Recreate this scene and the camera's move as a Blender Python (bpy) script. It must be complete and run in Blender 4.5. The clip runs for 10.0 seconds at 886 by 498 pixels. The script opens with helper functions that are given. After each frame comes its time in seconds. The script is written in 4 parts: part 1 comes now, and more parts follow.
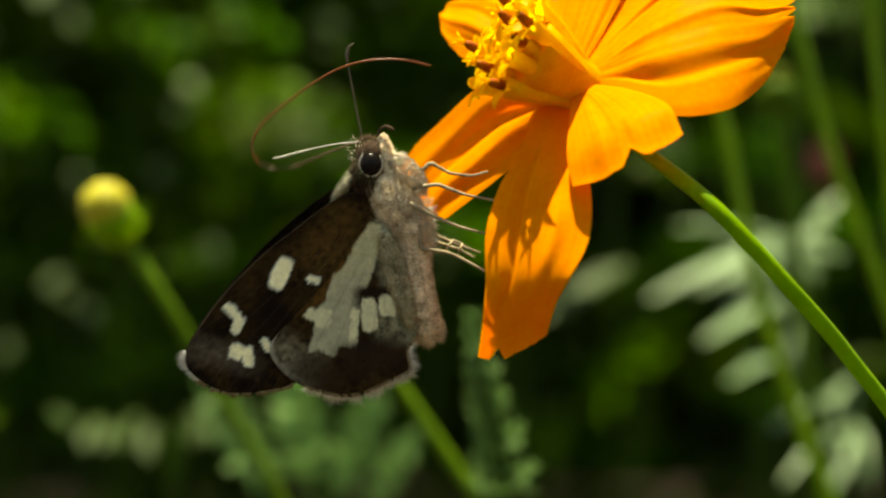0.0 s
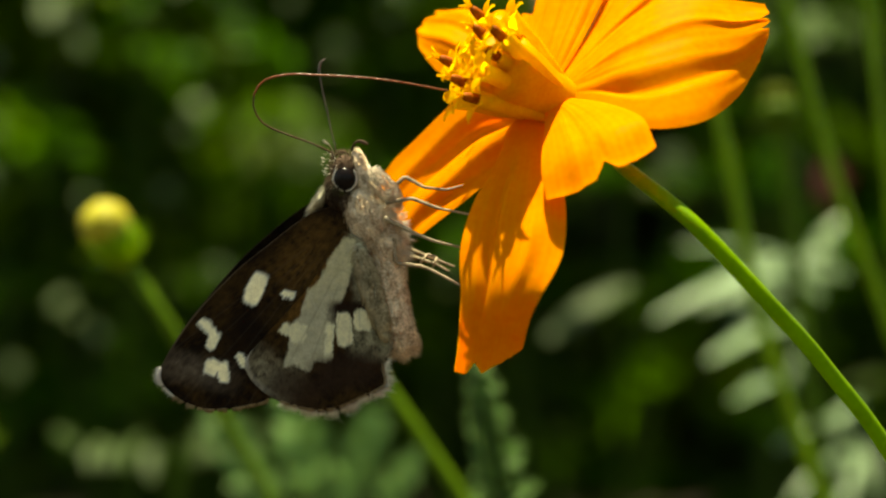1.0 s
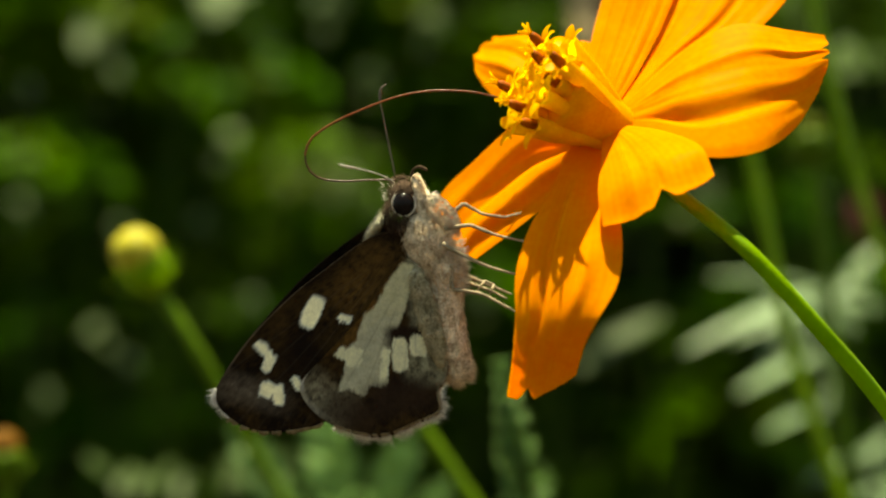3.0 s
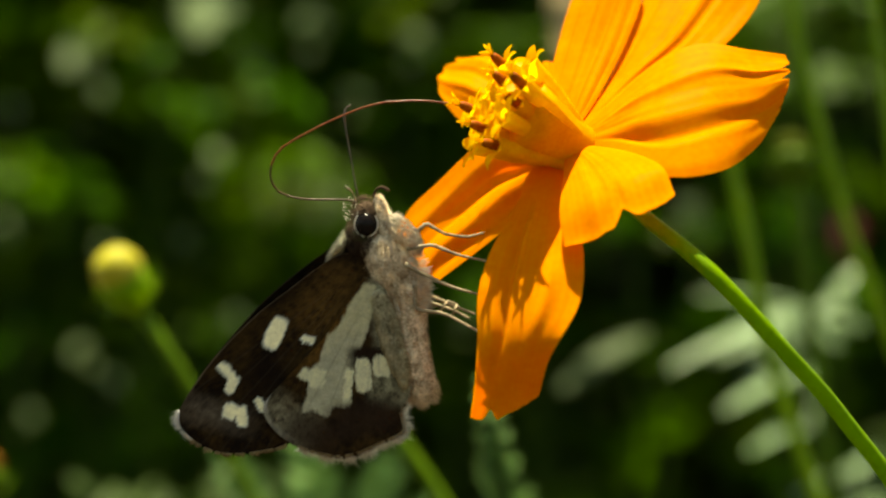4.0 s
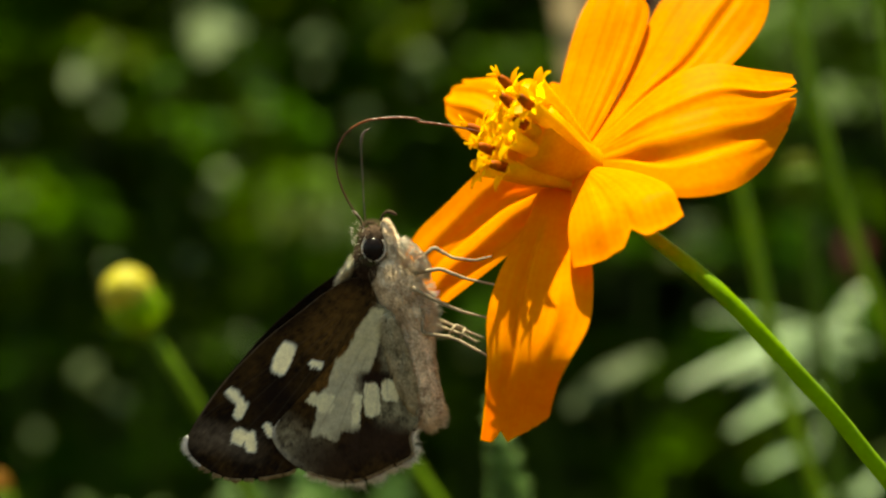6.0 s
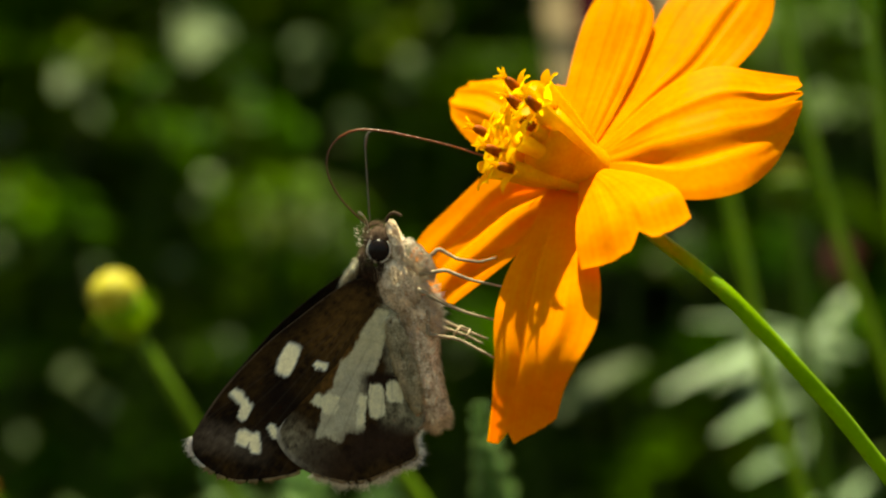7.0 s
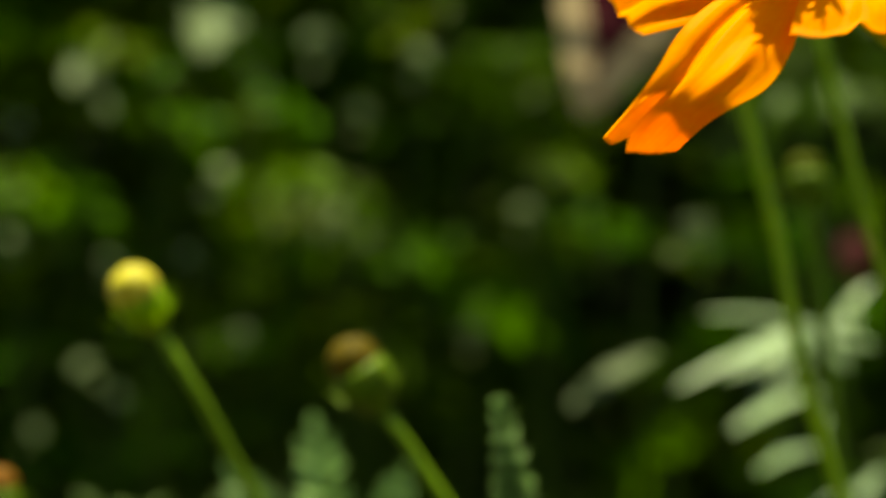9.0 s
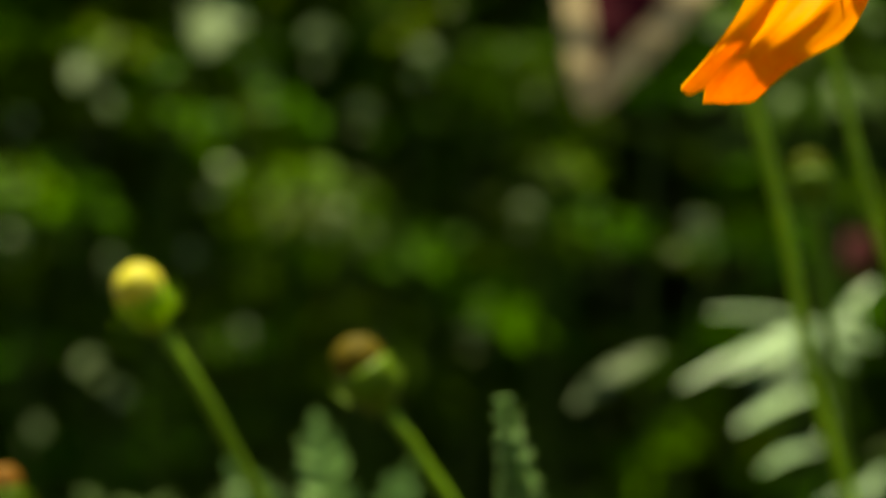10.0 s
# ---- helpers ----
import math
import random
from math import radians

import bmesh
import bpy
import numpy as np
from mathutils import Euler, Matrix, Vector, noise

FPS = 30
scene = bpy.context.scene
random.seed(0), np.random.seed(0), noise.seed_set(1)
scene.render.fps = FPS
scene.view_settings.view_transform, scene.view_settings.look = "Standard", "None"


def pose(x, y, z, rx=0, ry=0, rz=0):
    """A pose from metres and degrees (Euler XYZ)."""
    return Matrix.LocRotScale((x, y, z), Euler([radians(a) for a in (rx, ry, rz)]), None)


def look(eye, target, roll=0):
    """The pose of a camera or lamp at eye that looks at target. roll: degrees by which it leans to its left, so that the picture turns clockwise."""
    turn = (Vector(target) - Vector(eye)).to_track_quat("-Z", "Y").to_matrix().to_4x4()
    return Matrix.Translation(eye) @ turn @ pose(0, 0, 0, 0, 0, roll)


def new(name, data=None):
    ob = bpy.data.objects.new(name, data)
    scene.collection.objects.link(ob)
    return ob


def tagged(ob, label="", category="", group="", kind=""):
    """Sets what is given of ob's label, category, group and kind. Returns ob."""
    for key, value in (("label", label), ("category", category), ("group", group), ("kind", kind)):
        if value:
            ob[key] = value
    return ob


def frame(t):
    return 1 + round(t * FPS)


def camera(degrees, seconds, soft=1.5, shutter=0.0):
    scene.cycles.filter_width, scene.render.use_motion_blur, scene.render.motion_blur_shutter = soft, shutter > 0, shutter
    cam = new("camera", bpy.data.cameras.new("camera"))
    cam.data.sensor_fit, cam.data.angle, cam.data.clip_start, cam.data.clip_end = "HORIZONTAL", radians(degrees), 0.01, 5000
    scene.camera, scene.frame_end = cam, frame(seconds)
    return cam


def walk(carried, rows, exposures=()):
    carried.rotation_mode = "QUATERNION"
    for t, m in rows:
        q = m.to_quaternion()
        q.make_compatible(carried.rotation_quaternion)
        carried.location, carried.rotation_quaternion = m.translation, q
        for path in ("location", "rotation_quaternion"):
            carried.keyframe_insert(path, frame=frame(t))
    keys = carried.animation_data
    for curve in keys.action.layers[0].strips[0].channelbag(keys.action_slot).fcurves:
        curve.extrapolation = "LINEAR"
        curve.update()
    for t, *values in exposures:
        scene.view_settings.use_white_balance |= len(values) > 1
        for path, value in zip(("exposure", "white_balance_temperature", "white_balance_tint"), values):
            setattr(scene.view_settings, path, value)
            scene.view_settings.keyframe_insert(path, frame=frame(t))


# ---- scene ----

# Macro shot of a skipper butterfly on an orange cosmos flower in a sunny garden bed.
# World: x right, y ahead of the lens, z up; the lens stands 0.5 m over the ground.
LENS_DEGREES = 30.0
SUBJECT = 0.153          # distance from the lens to the butterfly
cam = camera(LENS_DEGREES, 10.0, soft=2.3, shutter=0.7)
cam.data.dof.use_dof = True
cam.data.dof.focus_distance = 0.151
cam.data.dof.aperture_fstop = 15.0
walk(cam, [
    (0.0, pose(-0.00259, 0, 0.50078, 87.27, 0.18, -1.02)),
    (0.5, pose(-0.00197, 0, 0.50061, 87.50, 0.28, -0.92)),
    (1.0, pose(-0.00113, 0, 0.50053, 87.99, 0.24, -0.70)),
    (1.5, pose(-0.00044, 0, 0.50048, 88.23, 0.18, -0.20)),
    (2.0, pose(-0.00062, 0, 0.50027, 88.49, 0.07, 0.37)),
    (3.5, pose(-0.00017, 0, 0.50005, 89.41, -0.08, 0.47)),
    (4.0, pose(0.00016, 0, 0.49986, 89.76, 0.01, 0.00)),
    (4.5, pose(0.00000, 0, 0.50000, 90.00, 0.00, 0.00)),
    (5.0, pose(0.00005, 0, 0.49979, 90.24, 0.08, 0.20)),
    (5.5, pose(-0.00028, 0, 0.50004, 90.33, 0.11, 0.24)),
    (7.0, pose(-0.00081, 0, 0.50030, 90.57, -0.18, -0.32)),
    (7.5, pose(-0.00123, 0, 0.50044, 90.56, -0.13, -0.59)),
    (8.0, pose(-0.00137, 0, 0.50058, 90.47, -0.20, -0.40)),
    (8.5, pose(-0.00207, 0, 0.50080, 90.28, -0.19, -0.17)),
    (9.0, pose(-0.00236, 0, 0.50060, 90.28, -0.18, -0.01)),
    (9.5, pose(-0.00239, 0, 0.50080, 90.19, -0.16, 0.07)),
    (10.0, pose(-0.00278, 0, 0.50077, 90.20, -0.23, 0.05)),
], exposures=[(0.0, 1.49, 9300, -8), (10.0, 1.49, 9300, -8)])

# ---- light ----
SUN_WAY = Vector((-0.05, 0.09, 0.95)).normalized()      # towards the sun
sun_data = bpy.data.lights.new("sun", "SUN")
sun_data.energy, sun_data.angle, sun_data.color = 5.0, radians(0.53), (1.0, 0.95, 0.87)
sun = new("sun", sun_data)
sun.matrix_world = look(SUN_WAY * 6, (0, 0, 0))
world = bpy.data.worlds.new("sky")
scene.world = world
world.use_nodes = True
sky = world.node_tree.nodes.new("ShaderNodeTexSky")
sky.sky_type, sky.sun_disc = "NISHITA", False
sky.sun_elevation = math.asin(SUN_WAY.z)
sky.sun_rotation = math.atan2(SUN_WAY.x, SUN_WAY.y)
background = world.node_tree.nodes["Background"]
background.inputs["Strength"].default_value = 0.066
world.node_tree.links.new(sky.outputs["Color"], background.inputs["Color"])


# ---- materials ----
def surface(name, dark, light, scale=400.0, rough=0.5, bump=0.2, thin=0.0, glow_through=None, ior=1.4,
            attribute="", spread=0.0, fine=6.0, sheen=0.0, metal=0.0, gloss=0.5, window=0.0):
    """A two-scale mottled surface. thin: share of light that passes through; attribute: a colour layer that multiplies;
    spread: brightness change from object to object."""
    m = bpy.data.materials.new(name)
    m.use_nodes = True
    t = m.node_tree
    n, link = t.nodes, t.links.new
    shader = n["Principled BSDF"]
    out = n["Material Output"]
    where = n.new("ShaderNodeTexCoord")
    big = n.new("ShaderNodeTexNoise")
    big.inputs["Scale"].default_value, big.inputs["Detail"].default_value = scale, 3
    small = n.new("ShaderNodeTexNoise")
    small.inputs["Scale"].default_value, small.inputs["Detail"].default_value = scale * fine, 2
    link(where.outputs["Object"], big.inputs["Vector"])
    link(where.outputs["Object"], small.inputs["Vector"])
    both = n.new("ShaderNodeMath")
    both.operation = "MULTIPLY_ADD"
    both.inputs[1].default_value = 0.4
    link(small.outputs["Fac"], both.inputs[0])
    half = n.new("ShaderNodeMath")
    half.operation = "MULTIPLY"
    half.inputs[1].default_value = 0.6
    link(big.outputs["Fac"], half.inputs[0])
    link(half.outputs[0], both.inputs[2])
    ramp = n.new("ShaderNodeValToRGB")
    ramp.color_ramp.elements[0].position, ramp.color_ramp.elements[1].position = 0.34, 0.66
    ramp.color_ramp.elements[0].color, ramp.color_ramp.elements[1].color = (*dark, 1), (*light, 1)
    link(both.outputs[0], ramp.inputs["Fac"])
    colour = ramp.outputs["Color"]
    if attribute:
        layer = n.new("ShaderNodeAttribute")
        layer.attribute_name = attribute
        mix = n.new("ShaderNodeMix")
        mix.data_type, mix.blend_type = "RGBA", "MULTIPLY"
        mix.inputs["Factor"].default_value = 1.0
        link(colour, mix.inputs[6])
        link(layer.outputs["Color"], mix.inputs[7])
        colour = mix.outputs[2]
    if spread:
        info = n.new("ShaderNodeObjectInfo")
        reach = n.new("ShaderNodeMapRange")
        reach.inputs["To Min"].default_value, reach.inputs["To Max"].default_value = 1 - spread, 1 + spread
        link(info.outputs["Random"], reach.inputs["Value"])
        tone = n.new("ShaderNodeHueSaturation")
        link(reach.outputs["Result"], tone.inputs["Value"])
        wheel = n.new("ShaderNodeMath")
        wheel.operation = "MULTIPLY_ADD"
        wheel.inputs[1].default_value, wheel.inputs[2].default_value = 23.0, 0.0
        link(info.outputs["Random"], wheel.inputs[0])
        loose = n.new("ShaderNodeMath")
        loose.operation = "FRACT"
        link(wheel.outputs[0], loose.inputs[0])
        hue = n.new("ShaderNodeMapRange")
        hue.inputs["To Min"].default_value, hue.inputs["To Max"].default_value = 0.455, 0.51
        link(loose.outputs[0], hue.inputs["Value"])
        link(hue.outputs["Result"], tone.inputs["Hue"])
        link(colour, tone.inputs["Color"])
        colour = tone.outputs["Color"]
    link(colour, shader.inputs["Base Color"])
    shader.inputs["Roughness"].default_value = rough
    shader.inputs["Metallic"].default_value = metal
    shader.inputs["IOR"].default_value = ior
    shader.inputs["Specular IOR Level"].default_value = gloss
    if sheen:
        shader.inputs["Sheen Weight"].default_value = sheen
    if bump:
        relief = n.new("ShaderNodeBump")
        relief.inputs["Strength"].default_value = bump
        relief.inputs["Distance"].default_value = 0.3 / scale
        link(both.outputs[0], relief.inputs["Height"])
        link(relief.outputs["Normal"], shader.inputs["Normal"])
    if thin:
        through_light = n.new("ShaderNodeBsdfTranslucent")
        if glow_through:
            warm = n.new("ShaderNodeMix")
            warm.data_type, warm.blend_type = "RGBA", "MULTIPLY"
            warm.inputs["Factor"].default_value = 1.0
            link(colour, warm.inputs[6])
            warm.inputs[7].default_value = (*glow_through, 1)
            link(warm.outputs[2], through_light.inputs["Color"])
        else:
            link(colour, through_light.inputs["Color"])
        blend = n.new("ShaderNodeMixShader")
        blend.inputs["Fac"].default_value = thin
        link(shader.outputs[0], blend.inputs[1])
        link(through_light.outputs[0], blend.inputs[2])
        if window:
            clear = n.new("ShaderNodeMath")
            clear.operation, clear.use_clamp = "MULTIPLY_ADD", True
            clear.inputs[1].default_value, clear.inputs[2].default_value = window, thin - 0.62 * window
            link(layer.outputs["Fac"], clear.inputs[0])
            link(clear.outputs[0], blend.inputs["Fac"])
        link(blend.outputs[0], out.inputs["Surface"])
    return m


PETAL = surface("orange_petal", (0.92, 0.305, 0.0), (0.98, 0.39, 0.0), 260, 0.6, 0.04, thin=0.55, glow_through=(1.0, 1.22, 1.0), attribute="tint", gloss=0.08)
FLORET = surface("yellow_floret", (0.86, 0.50, 0.004), (0.96, 0.68, 0.03), 500, 0.5, 0.1, thin=0.68, gloss=0.15)
ANTHER = surface("brown_anther", (0.16, 0.028, 0.002), (0.40, 0.10, 0.004), 900, 0.6, 0.3, gloss=0.1)
CALYX = surface("green_calyx", (0.14, 0.26, 0.006), (0.22, 0.36, 0.012), 300, 0.5, 0.2, thin=0.2, gloss=0.2)
STEM = surface("green_stem", (0.155, 0.30, 0.003), (0.22, 0.39, 0.006), 220, 0.5, 0.15, thin=0.38, gloss=0.2)
DULL_CALYX = surface("dull_green_calyx", (0.042, 0.078, 0.002), (0.07, 0.122, 0.004), 200, 0.5, 0.2, gloss=0.15)
BUD_STEM = surface("dark_bud_stem", (0.055, 0.11, 0.002), (0.09, 0.17, 0.005), 120, 0.5, 0.2, gloss=0.2)
FAR_STEM = surface("dull_green_stem", (0.11, 0.21, 0.003), (0.18, 0.32, 0.006), 120, 0.5, 0.2, gloss=0.25)
WING = surface("wing_scales", (0.72, 0.72, 0.72), (1.0, 1.0, 1.0), 1500, 0.8, 0.4, thin=0.08, attribute="tint", fine=4, gloss=0.02, window=1.6)
HIND_WING = surface("hindwing_scales", (0.72, 0.72, 0.72), (1.0, 1.0, 1.0), 1500, 0.8, 0.4, thin=0.2, attribute="tint", fine=4, gloss=0.02, window=0.4)
FRINGE = surface("white_fringe", (0.92, 0.90, 0.85), (0.98, 0.97, 0.95), 900, 0.8, 0.0, thin=0.5)
FUR = surface("grey_brown_fur", (0.30, 0.20, 0.12), (1.0, 0.81, 0.57), 1100, 0.85, 0.8, fine=4, gloss=0.1)
PALE_FUR = surface("cream_fur", (0.66, 0.55, 0.42), (1.0, 0.92, 0.78), 1300, 0.85, 0.8, fine=4, gloss=0.1)
PALP_FUR = surface("tan_fur", (0.30, 0.21, 0.13), (0.84, 0.69, 0.50), 1500, 0.85, 0.8, fine=4, gloss=0.1)
GREY_FUR = surface("soft_grey_fur", (0.24, 0.22, 0.14), (0.80, 0.75, 0.55), 1100, 0.85, 0.5, fine=4, gloss=0.1)
DARK_FUR = surface("dark_brown_fur", (0.03, 0.018, 0.010), (0.10, 0.065, 0.045), 1300, 0.85, 0.8, fine=4, gloss=0.1)
HAIR = surface("silky_hair", (0.60, 0.52, 0.42), (0.92, 0.86, 0.76), 700, 0.6, 0.0, thin=0.3)
EYE = surface("black_eye", (0.004, 0.003, 0.003), (0.012, 0.008, 0.007), 900, 0.25, 0.05, gloss=0.15)
LEG = surface("tan_leg", (0.12, 0.085, 0.045), (0.42, 0.33, 0.21), 1500, 0.55, 0.3)
TONGUE = surface("red_brown_tongue", (0.11, 0.028, 0.008), (0.26, 0.075, 0.02), 1500, 0.28, 0.1, thin=0.2)
# darker copy of the tongue colour for its shaded lower part
SHADED_TONGUE = surface("shaded_brown_tongue", (0.03, 0.010, 0.004), (0.085, 0.026, 0.009), 1500, 0.4, 0.1, thin=0.1)
# pale copy of the antenna grey, with sunlight put into the colour
LIT_ANTENNA = surface("lit_pale_antenna", (0.30, 0.28, 0.24), (0.60, 0.57, 0.52), 2500, 0.4, 0.2)
ANTENNA = surface("grey_antenna", (0.03, 0.022, 0.016), (0.16, 0.13, 0.10), 2500, 0.45, 0.2)
# mottled down to near black: shade between leaves is put into the colour
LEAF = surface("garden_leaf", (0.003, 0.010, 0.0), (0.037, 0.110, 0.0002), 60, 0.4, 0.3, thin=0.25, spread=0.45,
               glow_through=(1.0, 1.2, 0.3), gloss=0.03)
GREY_LEAF = surface("grey_green_leaf", (0.030, 0.054, 0.013), (0.058, 0.092, 0.025), 90, 0.5, 0.3, thin=0.2, gloss=0.2)
# brighter copy of the leaf green, with sunlight put into the colour
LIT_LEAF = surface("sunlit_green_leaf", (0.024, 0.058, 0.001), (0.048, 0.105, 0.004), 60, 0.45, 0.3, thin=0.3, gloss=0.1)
# near black: the deep shade behind the bed is put into this colour
SHADY_LEAF = surface("shaded_hedge_leaf", (0.0006, 0.0018, 0.0), (0.002, 0.005, 0.0001), 30, 0.6, 0.3, thin=0.05, gloss=0.02)
# a pale leaf green; on the scattered sprigs it paints bright glints
PALE_LEAF = surface("pale_and_glint_leaf", (0.12, 0.175, 0.07), (0.20, 0.26, 0.12), 90, 0.45, 0.3, thin=0.2, gloss=0.3)
SILVER_LEAF = surface("silvery_leaf", (0.13, 0.215, 0.105), (0.29, 0.40, 0.21), 90, 0.38, 0.3, thin=0.15, gloss=0.4)
FERN_LEAF = surface("blue_green_leaf", (0.09, 0.20, 0.04), (0.18, 0.33, 0.08), 150, 0.5, 0.3, thin=0.25)
BUD_YELLOW = surface("yellow_bud", (0.29, 0.255, 0.012), (0.46, 0.41, 0.05), 300, 0.5, 0.4, gloss=0.2)
BUD_BROWN = surface("ochre_seed_head", (0.045, 0.034, 0.002), (0.085, 0.060, 0.004), 300, 0.6, 0.5, gloss=0.08)
BUD_RUST = surface("rusty_seed_head", (0.07, 0.03, 0.003), (0.15, 0.065, 0.008), 300, 0.6, 0.5, gloss=0.08)
BUD_GREEN = surface("olive_bud", (0.028, 0.040, 0.002), (0.055, 0.066, 0.004), 300, 0.7, 0.4, gloss=0.05)
BURGUNDY = surface("burgundy_leaf", (0.030, 0.001, 0.004), (0.065, 0.002, 0.009), 80, 0.6, 0.3, thin=0.2, gloss=0.1)
CREAM = surface("cream_leaf_edge", (0.29, 0.21, 0.10), (0.42, 0.31, 0.155), 80, 0.6, 0.3, thin=0.04)
# darkened copy of the stem green, with shade put into the colour
SHADY_STEM = surface("shaded_green_stem", (0.012, 0.03, 0.002), (0.03, 0.06, 0.004), 60, 0.5, 0.2, gloss=0.1)
SOIL = surface("garden_soil", (0.018, 0.012, 0.008), (0.055, 0.038, 0.024), 14, 0.95, 1.0)


# ---- mesh tools ----
class Shape:
    """Collects points and faces in millimetres, and makes one mesh of them in metres."""

    def __init__(self):
        self.points, self.faces, self.tints = [], [], []

    def add(self, points, faces, tint=(1, 1, 1)):
        start = len(self.points)
        self.points += [tuple(p) for p in points]
        self.faces += [tuple(start + i for i in f) for f in faces]
        self.tints += [tint] * len(points)

    def grid(self, rows, tints=None, close=False):
        """Joins rows of equally many points to a sheet."""
        n, start = len(rows[0]), len(self.points)
        for i, row in enumerate(rows):
            self.points += [tuple(p) for p in row]
            self.tints += tints[i] if tints else [(1, 1, 1)] * n
        for i in range(len(rows) - 1):
            for j in range(n if close else n - 1):
                k = (j + 1) % n
                self.faces.append((start + i * n + j, start + i * n + k, start + (i + 1) * n + k, start + (i + 1) * n + j))

    def tube(self, path, radii, sides=8, cap=True):
        path = [Vector(p) for p in path]
        rows, side = [], None
        for i, p in enumerate(path):
            way = (path[min(i + 1, len(path) - 1)] - path[max(i - 1, 0)]).normalized()
            if side is None:
                side = way.orthogonal().normalized()
            side = (side - way * side.dot(way)).normalized()
            other = way.cross(side)
            r = radii[i] if isinstance(radii, (list, tuple)) else radii
            rows.append([p + (side * math.cos(a) + other * math.sin(a)) * r
                         for a in (math.tau * k / sides for k in range(sides))])
        start = len(self.points)
        self.grid(rows, close=True)
        if cap:
            self.faces.append(tuple(start + k for k in reversed(range(sides))))
            last = start + (len(rows) - 1) * sides
            self.faces.append(tuple(last + k for k in range(sides)))

    def blob(self, centre, radii, turn=None, rings=10, sides=14, uneven=0.0):
        centre, rows = Vector(centre), []
        turn = turn or Matrix.Identity(3)
        for i in range(rings + 1):
            f = math.pi * (0.02 + 0.96 * i / rings)
            row = []
            for k in range(sides):
                a = math.tau * k / sides
                q = Vector((math.sin(f) * math.cos(a), math.sin(f) * math.sin(a), math.cos(f)))
                g = 1 + uneven * noise.noise(q * 2.3 + centre)
                row.append(centre + turn @ Vector((q.x * radii[0] * g, q.y * radii[1] * g, q.z * radii[2] * g)))
            rows.append(row)
        start = len(self.points)
        self.grid(rows, close=True)
        self.faces.append(tuple(start + k for k in reversed(range(sides))))
        last = start + rings * sides
        self.faces.append(tuple(last + k for k in range(sides)))

    def hair(self, root, tip, width):
        root, tip = Vector(root), Vector(tip)
        way = (tip - root).normalized()
        a = way.orthogonal().normalized()
        b = way.cross(a)
        base = [root + (a * math.cos(q) + b * math.sin(q)) * width for q in (0, 2.094, 4.189)]
        self.add(base + [tip], [(0, 1, 3), (1, 2, 3), (2, 0, 3)])

    def mesh(self, name, material, smooth=True):
        me = bpy.data.meshes.new(name)
        me.from_pydata([(x * 0.001, y * 0.001, z * 0.001) for x, y, z in self.points], [], self.faces)
        layer = me.color_attributes.new("tint", "FLOAT_COLOR", "POINT")
        layer.data.foreach_set("color", [c for q in self.tints for c in (*q, 1.0)])
        me.materials.append(material)
        if smooth:
            me.polygons.foreach_set("use_smooth", [True] * len(me.polygons))
        me.update()
        return me


def part(name, shape, material, parent, label="", m=None, smooth=True):
    """Links a shape (or a shared mesh) as one mesh object under a thing or a part."""
    ob = new(name, shape if isinstance(shape, bpy.types.Mesh) else shape.mesh(name, material, smooth))
    ob.parent = parent
    if m is not None:
        ob.matrix_basis = m
    return tagged(ob, label)


def thing(name, m, label, category, group="", kind=""):
    ob = new(name)
    ob.empty_display_size = 0.005
    ob.matrix_basis = m
    return tagged(ob, label, category, group, kind)


def spline(points, steps):
    """A smooth line through points."""
    q = [Vector(p) for p in points]
    q = [q[0] * 2 - q[1]] + q + [q[-1] * 2 - q[-2]]
    line = []
    for i in range(1, len(q) - 2):
        a, b, c, d = q[i - 1:i + 3]
        for k in range(steps):
            u = k / steps
            line.append(0.5 * (2 * b + (c - a) * u + (2 * a - 5 * b + 4 * c - d) * u * u + (3 * b - a - 3 * c + d) * u ** 3))
    return line + [q[-2]]


def vine(points, steps):
    """A smooth line through unevenly spaced points, with no overshoot."""
    q = [Vector(p) for p in points]
    gaps = [max(1e-6, (b - a).length) for a, b in zip(q, q[1:])]
    ways = [(q[1] - q[0]) / gaps[0]]
    for i in range(1, len(q) - 1):
        g, h = gaps[i - 1], gaps[i]
        ways.append(((q[i] - q[i - 1]) / g * h + (q[i + 1] - q[i]) / h * g) / (g + h))
    ways.append((q[-1] - q[-2]) / gaps[-1])
    line = []
    for i, g in enumerate(gaps):
        for k in range(steps):
            u = k / steps
            line.append(q[i] * (2 * u ** 3 - 3 * u * u + 1) + ways[i] * g * (u ** 3 - 2 * u * u + u)
                        + q[i + 1] * (3 * u * u - 2 * u ** 3) + ways[i + 1] * g * (u ** 3 - u * u))
    return line + [q[-1]]


def bent(points):
    """A line of straight limbs with tight joints."""
    line = []
    for p, q in zip(points, points[1:]):
        line += [Vector(p).lerp(Vector(q), u) for u in (0.08, 0.3, 0.5, 0.7, 0.92)]
    return [Vector(points[0])] + line + [Vector(points[-1])]


def smooth_step(a, b, x):
    u = min(1.0, max(0.0, (x - a) / (b - a)))
    return u * u * (3 - 2 * u)


def blend(a, b, f):
    return tuple(p + (q - p) * f for p, q in zip(a, b))


